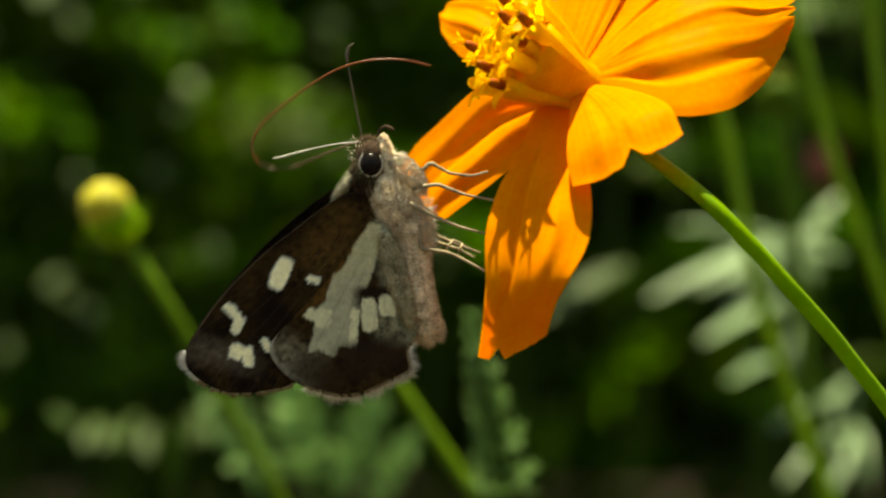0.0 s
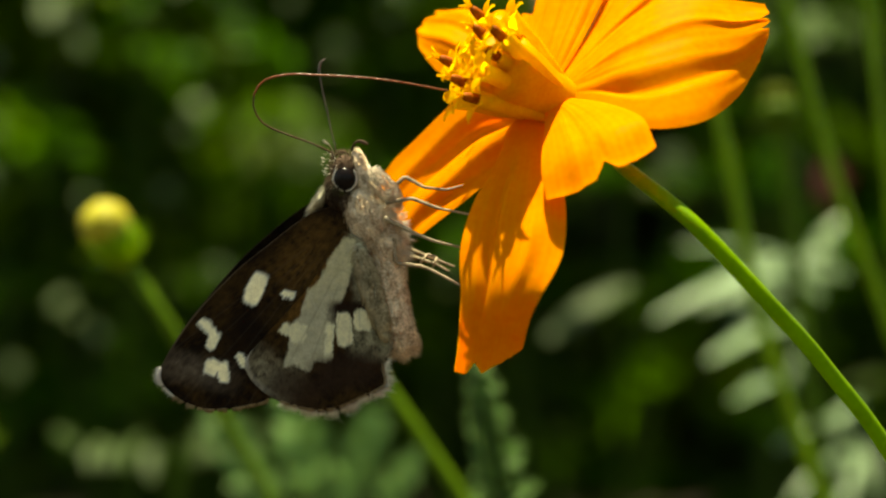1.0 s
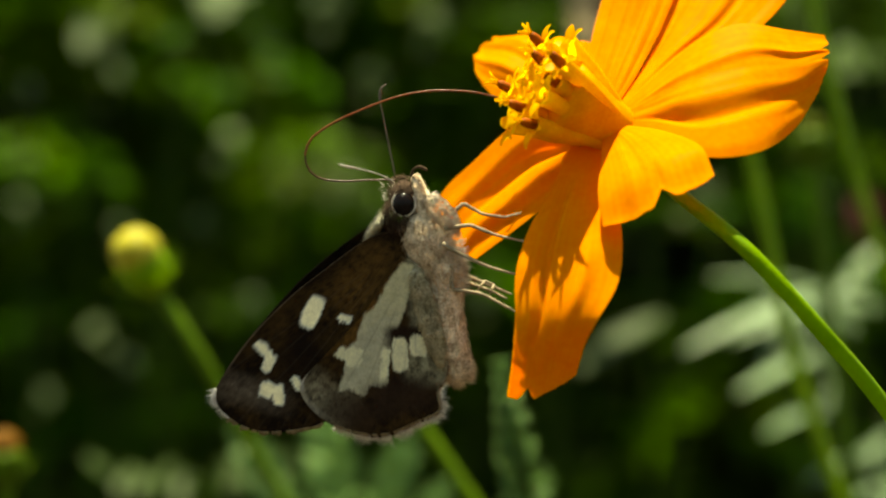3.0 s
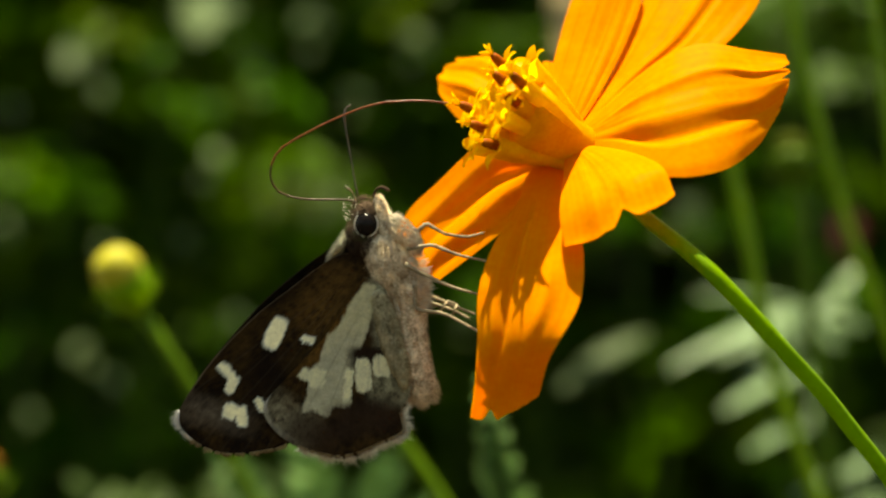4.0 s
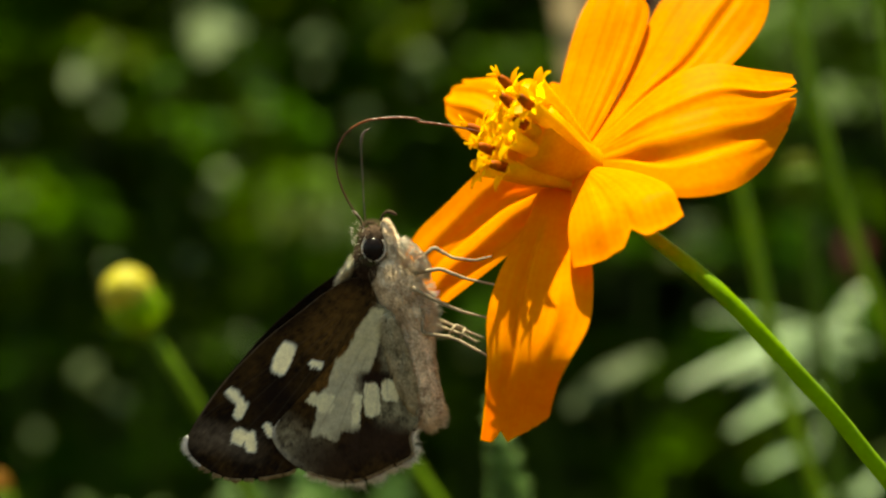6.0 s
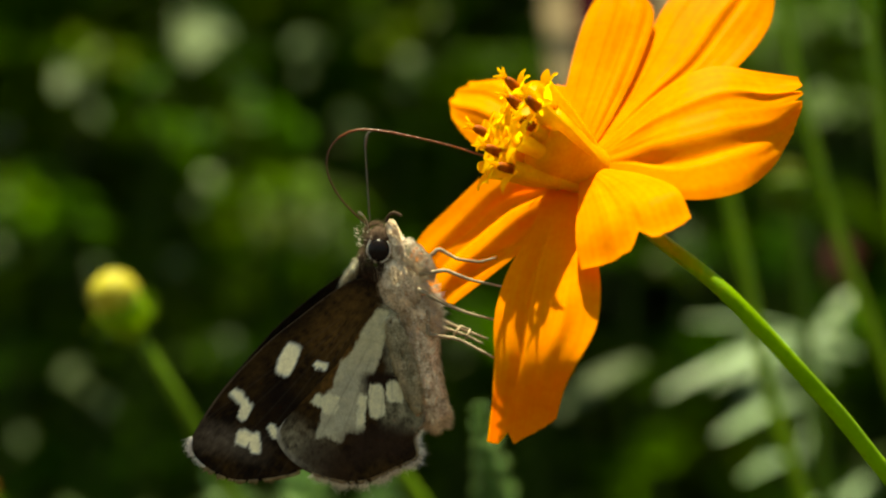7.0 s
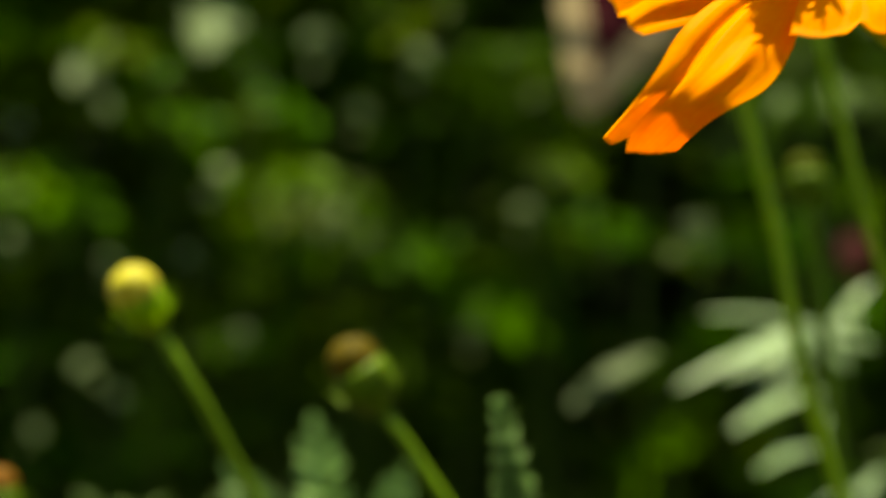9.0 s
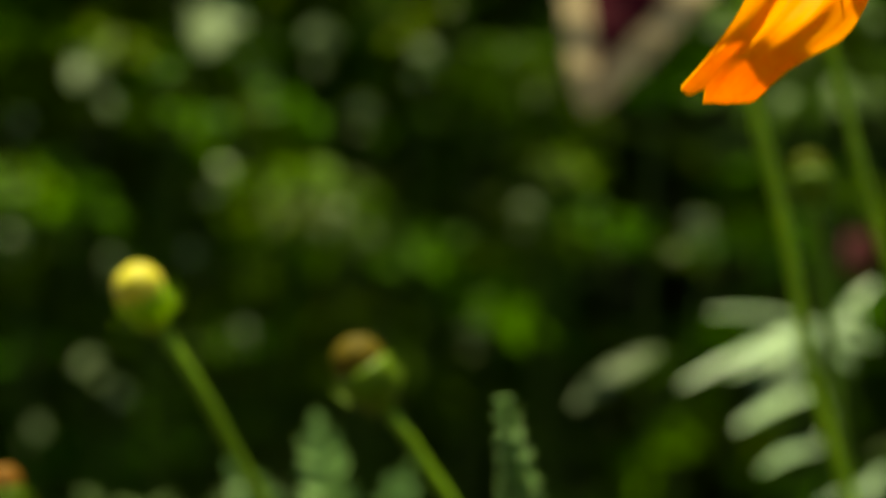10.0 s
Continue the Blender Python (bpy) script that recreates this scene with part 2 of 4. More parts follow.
# ---- ground ----
def build_ground():
    s = Shape()
    near = [-60000, -9000, -2500] + list(range(-2000, 2001, 100)) + [2500, 9000, 60000]
    rows = []
    for y in [-60000, -9000, -2500] + list(range(-1500, 3001, 100)) + [4000, 12000, 60000]:
        rows.append([(x, y, (28 * noise.noise((x * 0.004, y * 0.004, 0)) + 10 * noise.noise((x * 0.02, y * 0.02, 3))
                             if abs(x) < 2400 and -2000 < y < 3500 else 0)) for x in near])
    s.grid(rows)
    ob = new("ground", s.mesh("ground", SOIL))
    tagged(ob, "dark crumbly garden soil under the plants", "soil", kind="structure")


build_ground()


# ---- orange cosmos flower ----
AXIS = Vector((-0.60, -0.62, 0.50)).normalized()


def evenly(points, count):
    """A smooth line through points, cut into count even steps."""
    line = spline(points, 16)
    run = [0.0]
    for p, q in zip(line, line[1:]):
        run.append(run[-1] + (q - p).length)
    made, k = [], 0
    for i in range(count + 1):
        goal = run[-1] * i / count
        while k < len(run) - 2 and run[k + 1] < goal:
            k += 1
        made.append(line[k].lerp(line[k + 1], (goal - run[k]) / max(1e-9, run[k + 1] - run[k])))
    return made


def petal_shape(first, second, seed, bulge=0.1, tip=1.2, teeth=(), folds=(), fold=0.3, droop=0.0):
    """A ridged, toothed petal between two edges that run from its foot to its tip.
    folds: place across (-1 to 1), height, reach, start and end along; teeth: place across, depth, reach."""
    rnd = random.Random(seed)
    long_steps, wide_steps = 84, 72
    edge_a, edge_b = evenly(first, long_steps), evenly(second, long_steps)
    offs = rnd.uniform(0, 9)
    fine = [(-0.85 + 1.7 * (k + rnd.uniform(0.1, 0.9)) / 7, rnd.uniform(-1.0, 1.0), rnd.uniform(0.07, 0.16)) for k in range(7)]
    middle = [a.lerp(b, 0.5) for a, b in zip(edge_a, edge_b)]
    s = Shape()
    rows, tints, back = [], [], []
    for i in range(long_steps + 1):
        f = i / long_steps
        along = (middle[min(i + 1, long_steps)] - middle[max(i - 1, 0)]).normalized()
        across = edge_b[i] - edge_a[i]
        up = along.cross(across).normalized()
        if up.dot(AXIS) < 0:
            up = -up
        half = across.length * 0.5
        row, tint, under = [], [], []
        for j in range(wide_steps + 1):
            w = 2 * j / wide_steps - 1
            p = edge_a[i].lerp(edge_b[i], (w + 1) / 2)
            reach = tip * (1 - abs(w) ** 2.4) + 0.22 * noise.noise((w * 6, offs, 0)) * (1 - abs(w) ** 6)
            for c, depth, width in teeth:
                reach -= depth * max(0.0, 1 - abs(w - c) / width) ** 1.3
            p = p + along * reach * smooth_step(0.45, 1.0, f) ** 1.4
            lift = bulge * half * (1 - w * w)
            for c, high, width in fine:
                c += 0.10 * noise.noise((c * 3.1, f * 1.5, offs))
                lift += fold * high * math.exp(-((w - c) / width) ** 2) * smooth_step(0.05, 0.3, f) * (1 - 0.55 * smooth_step(0.75, 1.0, f))
            for c, high, width, start, end in folds:
                c += 0.06 * noise.noise((c * 5.1, f * 2.0, offs))
                side = width if w < c else width * 0.55
                lift += high * math.exp(-((w - c) / side) ** 2) * smooth_step(start, start + 0.25, f) * smooth_step(end + 0.14, end - 0.10, f)
            lift += 0.30 * noise.noise((f * 3.0 + offs, w * 1.6, offs)) * f
            lift -= droop * smooth_step(0.62, 1.0, f) ** 2
            lift += 0.2 * math.sin(w * 5 + offs) * smooth_step(0.75, 1.0, f)
            p = p + up * lift
            row.append(p)
            under.append(p - up * 0.09)
            line = 0.965 + 0.035 * math.cos(w * 46 + 3 * noise.noise((w * 4, f * 2, offs)))
            g = (0.86 + 0.14 * smooth_step(0.0, 0.35, f)) * line
            tint.append((1.0, g, 0.8 * g))
        rows.append(row)
        back.append(under)
        tints.append(tint)
    s.grid(rows, tints)
    # a thin back sheet closes the petal
    s.grid([list(reversed(r)) for r in back], [list(reversed(t)) for t in tints])
    return s


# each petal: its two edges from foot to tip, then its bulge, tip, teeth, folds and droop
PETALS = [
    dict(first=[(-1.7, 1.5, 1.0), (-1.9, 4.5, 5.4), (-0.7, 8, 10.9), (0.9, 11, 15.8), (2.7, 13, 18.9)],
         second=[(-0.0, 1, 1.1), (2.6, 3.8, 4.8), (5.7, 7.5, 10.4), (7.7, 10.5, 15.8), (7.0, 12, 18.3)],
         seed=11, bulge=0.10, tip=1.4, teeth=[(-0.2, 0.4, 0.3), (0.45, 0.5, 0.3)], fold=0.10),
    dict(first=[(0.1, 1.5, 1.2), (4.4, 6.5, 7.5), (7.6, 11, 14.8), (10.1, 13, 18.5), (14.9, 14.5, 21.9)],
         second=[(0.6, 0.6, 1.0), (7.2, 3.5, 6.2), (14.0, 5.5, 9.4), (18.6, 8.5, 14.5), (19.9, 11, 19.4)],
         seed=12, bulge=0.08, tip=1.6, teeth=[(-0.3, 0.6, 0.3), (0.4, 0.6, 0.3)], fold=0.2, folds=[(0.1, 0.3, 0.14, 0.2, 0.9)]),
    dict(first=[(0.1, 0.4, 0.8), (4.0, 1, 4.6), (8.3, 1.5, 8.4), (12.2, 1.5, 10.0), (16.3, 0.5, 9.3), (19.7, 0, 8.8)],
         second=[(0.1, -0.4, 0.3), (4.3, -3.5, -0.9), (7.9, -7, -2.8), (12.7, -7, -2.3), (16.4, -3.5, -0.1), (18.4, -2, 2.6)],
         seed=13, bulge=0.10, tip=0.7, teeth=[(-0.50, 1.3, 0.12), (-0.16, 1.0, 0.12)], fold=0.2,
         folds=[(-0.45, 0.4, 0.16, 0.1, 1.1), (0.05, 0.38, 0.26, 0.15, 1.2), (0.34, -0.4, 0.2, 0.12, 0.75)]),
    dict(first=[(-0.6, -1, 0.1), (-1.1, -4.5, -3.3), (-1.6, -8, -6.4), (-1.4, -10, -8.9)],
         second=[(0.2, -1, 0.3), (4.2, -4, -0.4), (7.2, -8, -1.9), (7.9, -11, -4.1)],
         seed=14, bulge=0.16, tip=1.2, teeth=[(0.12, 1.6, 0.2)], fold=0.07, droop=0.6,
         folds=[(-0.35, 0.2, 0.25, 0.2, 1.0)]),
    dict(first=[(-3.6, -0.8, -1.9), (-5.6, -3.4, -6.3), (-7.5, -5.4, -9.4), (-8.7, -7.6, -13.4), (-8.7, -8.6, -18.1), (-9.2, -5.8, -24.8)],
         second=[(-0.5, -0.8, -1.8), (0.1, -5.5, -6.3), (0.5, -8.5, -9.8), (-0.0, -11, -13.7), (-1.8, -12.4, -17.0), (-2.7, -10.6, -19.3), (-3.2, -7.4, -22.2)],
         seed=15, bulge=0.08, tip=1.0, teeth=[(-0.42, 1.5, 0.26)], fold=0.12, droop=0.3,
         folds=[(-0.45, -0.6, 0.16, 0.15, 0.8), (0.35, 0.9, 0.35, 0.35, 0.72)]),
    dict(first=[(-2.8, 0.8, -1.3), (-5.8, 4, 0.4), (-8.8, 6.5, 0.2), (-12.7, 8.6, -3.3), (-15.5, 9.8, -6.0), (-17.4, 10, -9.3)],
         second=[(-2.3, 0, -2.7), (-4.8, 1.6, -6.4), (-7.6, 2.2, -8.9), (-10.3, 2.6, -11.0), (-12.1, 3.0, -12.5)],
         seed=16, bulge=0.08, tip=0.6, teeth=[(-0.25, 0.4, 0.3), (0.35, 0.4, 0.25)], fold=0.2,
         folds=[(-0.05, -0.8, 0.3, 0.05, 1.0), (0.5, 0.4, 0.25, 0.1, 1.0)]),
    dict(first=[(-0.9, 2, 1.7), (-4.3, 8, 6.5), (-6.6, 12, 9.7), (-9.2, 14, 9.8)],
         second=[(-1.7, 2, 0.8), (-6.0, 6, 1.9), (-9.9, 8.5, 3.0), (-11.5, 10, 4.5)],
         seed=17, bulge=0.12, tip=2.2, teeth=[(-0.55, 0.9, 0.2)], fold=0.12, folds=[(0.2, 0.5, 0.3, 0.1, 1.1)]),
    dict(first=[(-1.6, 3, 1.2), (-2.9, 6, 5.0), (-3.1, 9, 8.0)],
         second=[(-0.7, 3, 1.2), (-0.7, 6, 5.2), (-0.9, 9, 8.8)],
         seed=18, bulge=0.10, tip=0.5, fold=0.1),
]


def build_flower():
    flower = thing("cosmos_flower", pose(0.01067, SUBJECT, 0.50842),
                   "bright orange cosmos flower with a yellow centre on a green stem", "flower")
    made = []
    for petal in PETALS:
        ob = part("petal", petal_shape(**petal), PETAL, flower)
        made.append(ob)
        ob.shadow_terminator_geometry_offset = 0.4
    # receptacle and green calyx behind the petals
    a = AXIS.orthogonal().normalized()
    b = AXIS.cross(a)
    s = Shape()
    s.tube([-AXIS * 4.2, -AXIS * 3.2, -AXIS * 1.8, -AXIS * 0.7], [0.8, 2.0, 2.6, 1.6], 16)
    part("calyx", s, CALYX, flower, "green calyx cup")
    for k in range(8):
        q = math.tau * k / 8
        out = a * math.cos(q) + b * math.sin(q)
        rim = AXIS.cross(out)
        rows = []
        s = Shape()
        for i in range(7):
            f = i / 6
            c = -AXIS * (2.9 - 0.9 * f + 1.4 * f * f) + out * (2.0 + 3.4 * f)
            w = 1.0 * (1 - f) ** 0.7 + 0.02
            rows.append([c - rim * w, c - AXIS * 0.25 * (1 - f), c + rim * w])
        s.grid(rows)
        part("bract", s, CALYX, flower, "narrow green bract")
    # the raised disc of tube florets, each with a flared rim and a dark anther
    rnd = random.Random(5)
    lean = Vector((-0.80, -0.42, 0.43)).normalized()
    a = lean.orthogonal().normalized()
    b = lean.cross(a)
    s = Shape()
    s.tube([-AXIS * 1.4, -AXIS * 0.3, lean * 1.2, lean * 4.0, lean * 6.2, lean * 6.8], [2.6, 2.6, 2.6, 3.3, 3.8, 2.6], 22)
    part("disc", s, FLORET, flower, "yellow central disc")
    for k in range(15):
        r = math.sqrt((k + 0.6) / 15)
        q = k * 2.39996
        out = a * math.cos(q) + b * math.sin(q)
        foot = lean * 0.2 + out * 2.1 * r
        high = 9.2 - 0.6 * r + rnd.uniform(-0.9, 0.9)
        tip = lean * high + out * (5.0 * r + rnd.uniform(-0.4, 0.4))
        way = (tip - foot).normalized()
        floret = Shape()
        middle = foot.lerp(tip, 0.55) + out * 0.25
        floret.tube([foot, middle, foot.lerp(tip, 0.82), tip], [0.55, 0.66, 0.78, 0.86], 10, cap=False)
        x = way.orthogonal().normalized()
        y = way.cross(x)
        for p in range(5):
            z = math.tau * p / 5 + k
            d = x * math.cos(z) + y * math.sin(z)
            e = way.cross(d)
            long = rnd.uniform(1.0, 1.6)
            rows = []
            for f in (0.0, 0.25, 0.5, 0.75, 1.0):
                c = tip + d * (0.72 + long * f) + way * (1.2 * f - 0.8 * f * f)
                w = 0.58 * (1 - f ** 1.8) + 0.05
                rows.append([c - e * w + way * 0.1, c - way * 0.05, c + e * w + way * 0.1])
            floret.grid(rows)
        ob = part("floret", floret, FLORET, flower)
        if k % 2:
            anther = Shape()
            anther.tube([foot.lerp(tip, 0.8), tip + way * 0.3, tip + way * 1.1, tip + way * 1.6], [0.4, 0.5, 0.42, 0.2], 9)
            part("anther", anther, ANTHER, ob, "dark brown anther")
            crown = Shape()
            for p in range(3):
                z = math.tau * p / 3 + 0.4 * k
                d = x * math.cos(z) + y * math.sin(z)
                base = tip + way * 1.3
                crown.tube([base, base + way * 0.7 + d * 0.25, base + way * 1.2 + d * 0.7], [0.2, 0.17, 0.08], 6)
            part("stigma", crown, FLORET, ob)
    return flower, made[4], made[5]


def build_flower_stem(flower):
    s = Shape()
    line = spline([(2.5, 2.6, -2.1), (4.5, 1.5, -3.9), (6.2, -2.5, -6.1), (11.5, -8, -11.0), (18.6, -7.5, -18.4), (24.9, -3, -24.8), (33.0, 0, -35.4), (48, 5, -62), (58, 8, -120), (62, 12, -260), (62, 14, -508)], 8)
    s.tube(line, [0.66 + 0.10 * smooth_step(0, 40, i) for i in range(len(line))], 12)
    return part("flower_stem", s, STEM, flower, "smooth bright green stem")


flower, low_petal, left_petal = build_flower()
flower_stem = build_flower_stem(flower)

# ---- butterfly ----
K = 0.03113              # millimetres in one unit of the wing plan (a to the right, b down)
BODY_AXIS = Vector((-0.384, 0.0, 0.923))


def plan(a, b, y=0.0):
    return Vector(((a - 689) * K, y, (286 - b) * K))


def inside(a, b, poly):
    hit = False
    for (x0, y0), (x1, y1) in zip(poly, poly[1:] + poly[:1]):
        if (y0 > b) != (y1 > b) and a < (x1 - x0) * (b - y0) / (y1 - y0) + x0:
            hit = not hit
    return hit


def spot(a, b, ca, cb, ra, rb, lean, soft=0.10):
    """How far a point lies inside a leaning oval."""
    c, s = math.cos(radians(lean)), math.sin(radians(lean))
    p, q = (a - ca) * c + (b - cb) * s, -(a - ca) * s + (b - cb) * c
    return smooth_step(1 + soft, 1 - soft, (abs(p / ra) ** 4 + abs(q / rb) ** 4) ** (1 / 4))


def patch(a, b, poly):
    hits = 0
    for da, db in ((0, 0), (3, 0), (-3, 0), (0, 3), (0, -3)):
        hits += inside(a + da, b + db, poly)
    return hits / 5


CREAM_SCALE, DARK_SCALE, WARM_SCALE, WHITE_SCALE = (
    (1.0, 0.97, 0.78), (0.010, 0.006, 0.004), (0.064, 0.034, 0.011), (0.53, 0.48, 0.33))
HIND_PATCH = [(583, 318), (544, 365), (500, 455), (468, 474), (447, 555), (425, 570), (412, 640), (395, 704), (430, 696), (469, 718), (491, 686),
              (538, 688), (545, 573), (552, 530), (583, 481), (604, 397), (612, 330)]


def grain(a, b, hinge, seed):
    """Fine scale rows that run out from the hinge, from -1 to 1."""
    q, r = math.atan2(b - hinge[1], a - hinge[0]), math.hypot(a - hinge[0], b - hinge[1])
    return 0.6 * noise.noise((q * 60, r * 0.03, seed)) + 0.4 * noise.noise((a * 0.22, b * 0.22, seed + 3))


def vein(a, b, hinge, angles):
    """How close a point lies to one of the veins that run out from the hinge."""
    q = math.degrees(math.atan2(b - hinge[1], hinge[0] - a))
    r = math.hypot(a - hinge[0], b - hinge[1])
    return max(smooth_step(3.2, 0.8, abs(q - v) * r * 0.01745) for v in angles) * smooth_step(90, 200, r)


def mottle(a, b, seed):
    """Uneven patches of scales, at two sizes."""
    return 0.75 * noise.noise((a * 0.05, b * 0.05, seed + 20)) + 0.65 * noise.noise((a * 0.15, b * 0.15, seed + 30))


def fore_colour(a, b, f):
    wa = a + 3 * noise.noise((a * 0.05, b * 0.05, 1)) + 2 * noise.noise((a * 0.2, b * 0.2, 5))
    wb = b + 3 * noise.noise((a * 0.05, b * 0.05, 2)) + 2 * noise.noise((a * 0.2, b * 0.2, 6))
    g = grain(a, b, FORE_HINGE, 4)
    g = 0.4 * g + mottle(a, b, 4)
    c = blend(DARK_SCALE, WARM_SCALE, min(1, max(0, 0.30 + 0.55 * noise.noise((a * 0.012, b * 0.012, 4)) + 0.5 * g)))
    c = blend(c, (0.13, 0.066, 0.018), min(1, max(0, 0.55 + 0.6 * g)) * spot(wa, wb, 470, 390, 110, 70, -40, 0.7))
    c = blend(c, (0.012, 0.007, 0.005), 0.8 * spot(wa, wb, 280, 610, 75, 60, -30, 0.6))
    c = blend(c, (0.16, 0.13, 0.10), (0.45 + 0.4 * g) * spot(wa, wb, 130, 712, 95, 36, 14, 0.9))
    c = blend(c, (0.10, 0.075, 0.055), 0.14 * vein(a, b, FORE_HINGE, (37, 43, 48, 52.5, 57, 62, 68)))
    # rim light along the leading edge, painted into the scales
    c = blend(c, (0.16, 0.115, 0.075), 0.8 * smooth_step(0.975, 0.99, f) * smooth_step(700, 600, b))
    for o in ((314, 472, 25, 50, 24), (164, 578, 14, 20, -50), (181, 596, 13, 18, -60), (187, 626, 15, 29, 25), (181, 705, 20, 25, 20),
              (216, 721, 17, 31, -8), (270, 684, 12, 24, -32), (411, 490, 21, 11, 8)):
        c = blend(c, CREAM_SCALE, spot(wa, wb, *o))
    return c


def far_shaded_colour(a, b, f):
    """The forewing pattern darkened for the far wings, their shade put into the colour."""
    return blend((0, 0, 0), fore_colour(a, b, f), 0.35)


def hind_colour(a, b, f):
    wa = a + 5 * noise.noise((a * 0.05, b * 0.05, 1)) + 5 * noise.noise((a * 0.16, b * 0.16, 5))
    wb = b + 5 * noise.noise((a * 0.05, b * 0.05, 2)) + 5 * noise.noise((a * 0.16, b * 0.16, 6))
    g = grain(a, b, HIND_HINGE, 9)
    g = 0.4 * g + mottle(a, b, 9)
    c = blend(DARK_SCALE, WARM_SCALE, min(1, max(0, 0.42 + 0.6 * noise.noise((a * 0.014, b * 0.014, 4)) + 0.6 * g)))
    c = blend(c, (0.17, 0.082, 0.020), min(1, max(0, 0.6 + 0.7 * g)) * spot(wa, wb, 450, 450, 130, 60, -52, 0.7))
    c = blend(c, (0.30, 0.26, 0.17), min(1, max(0, 0.6 + 0.9 * g)) * spot(wa, wb, 350, 728, 75, 48, 35, 0.9))
    # the olive-grey hair fold beside the body
    fold = smooth_step(-14, 24, wa - (588 + (wb - 320) * 0.10)) * smooth_step(700, 640, wb)
    c = blend(c, blend((0.10, 0.085, 0.05), (0.42, 0.38, 0.25), min(1, max(0, 0.5 + 0.8 * g))), fold)
    c = blend(c, blend((0.07, 0.06, 0.035), (0.30, 0.27, 0.17), min(1, max(0, 0.5 + 0.9 * g))), spot(wa, wb, 645, 632, 50, 46, 0, 0.5))
    c = blend(c, blend(WHITE_SCALE, (0.66, 0.58, 0.33), min(1, max(0, 0.4 * g + 0.7 * smooth_step(560, 400, b)))), patch(wa, wb, HIND_PATCH))
    c = blend(c, (0.02, 0.011, 0.007), spot(wa, wb, 592, 544, 60, 36, 0, 0.35))
    for o in ((440, 603, 24, 30, 10), (408, 592, 20, 18, 30), (531, 627, 13, 54, 4), (575, 592, 24, 50, -5), (630, 566, 26, 31, 0)):
        c = blend(c, (1.0, 0.92, 0.60), 0.92 * spot(wa, wb, *o))
    c = blend(c, (0.03, 0.021, 0.014), 0.22 * vein(a, b, HIND_HINGE, (62, 70, 78, 86, 92, 99.5, 108)))
    c = blend(c, (0.03, 0.017, 0.011), (0.8 + 0.35 * g) * spot(wa, wb, 580, 715, 100, 52, -10, 0.5))
    c = blend(c, (0.03, 0.017, 0.011), (0.7 + 0.35 * g) * spot(wa, wb, 425, 765, 85, 42, 20, 0.5))
    # light catching the front margin, painted as a whitish edge
    c = blend(c, (0.55, 0.50, 0.42), smooth_step(0.955, 0.985, f) * smooth_step(640, 660, b) * (0.2 * smooth_step(800, 760, b) + 0.7 * smooth_step(712, 690, b)) * (a < 400))
    return c


def wing_shape(hinge, outline, colour, away, veins, bulge, lean_in):
    """A veined wing sheet that fans out from its hinge to the outline. away: +1 for the far side."""
    edge = spline([(a, b, 0) for a, b in outline], 14)
    s = Shape()
    rows, tints = [], []
    steps = 74
    n = len(edge)
    for i in range(steps + 1):
        f = i / steps
        row, tint = [], []
        for j, e in enumerate(edge):
            a, b = hinge[0] + (e.x - hinge[0]) * f, hinge[1] + (e.y - hinge[1]) * f
            y = bulge * math.sin(f * math.pi * 0.8) * math.sin(math.pi * j / n)
            y += 0.002 * math.cos(math.tau * veins * j / n) * smooth_step(0.1, 0.5, f)
            y += 0.03 * noise.noise((a * 0.006, b * 0.006, 7)) - lean_in * (b - hinge[1]) / 540
            row.append(Vector(((a - hinge[0]) * K, away * y, (hinge[1] - b) * K)))
            tint.append(colour(a, b, f))
        rows.append(row)
        tints.append(tint)
    s.grid(rows, tints)
    back = [[p + Vector((0, 0.06, 0)) for p in reversed(row)] for row in rows]
    s.grid(back, [list(reversed(t)) for t in tints])
    return s, rows[-1]


def fringe_shape(edge, start, stop, seed, length, away=-1):
    rnd = random.Random(seed)
    s = Shape()
    centre = sum(edge, Vector()) / len(edge)
    lo, hi = int(start * (len(edge) - 1)), int(stop * (len(edge) - 1))
    for j in range(lo, hi):
        for _ in range(6 if away < 0 else 11):
            p = edge[j].lerp(edge[j + 1], rnd.random())
            out = (p - centre).normalized()
            tuft = 0.45 + 0.9 * noise.noise((j * 0.22, seed, 0)) + 0.25 * noise.noise((j * 0.9, seed, 4))
            if tuft < 0.28:
                continue
            tip = p + (out + Vector((rnd.uniform(-1, 1), rnd.uniform(-0.1, 0.6) if away < 0 else rnd.uniform(0.2, 1.5), rnd.uniform(-0.5, 0.5)))) * \
                length * (0.35 + 1.5 * (tuft - 0.28)) * rnd.uniform(0.6, 1.1)
            s.hair(p - out * 0.15, tip, 0.07 if away < 0 else 0.05)
    return s


def fur_shape(places, seed, count, length, way, width=0.035, lay=0.75):
    """Hairs that lie back over oval forms; places: centre, radii, turn."""
    rnd = random.Random(seed)
    s = Shape()
    way = Vector(way).normalized()
    for centre, radii, turn in places:
        for _ in range(count):
            q = Vector((rnd.gauss(0, 1), rnd.gauss(0, 1), rnd.gauss(0, 1))).normalized()
            root = Vector(centre) + turn @ Vector((q.x * radii[0], q.y * radii[1], q.z * radii[2]))
            out = (turn @ Vector((q.x / radii[0], q.y / radii[1], q.z / radii[2]))).normalized()
            d = (out * (1 - lay) + (way - out * way.dot(out)) * lay + Vector((rnd.uniform(-.2, .2), rnd.uniform(-.2, .2), rnd.uniform(-.2, .2)))).normalized()
            s.hair(root - out * 0.05, root + d * length * rnd.uniform(0.5, 1.1), width)
    return s


FORE_HINGE, HIND_HINGE = (585, 262), (612, 318)
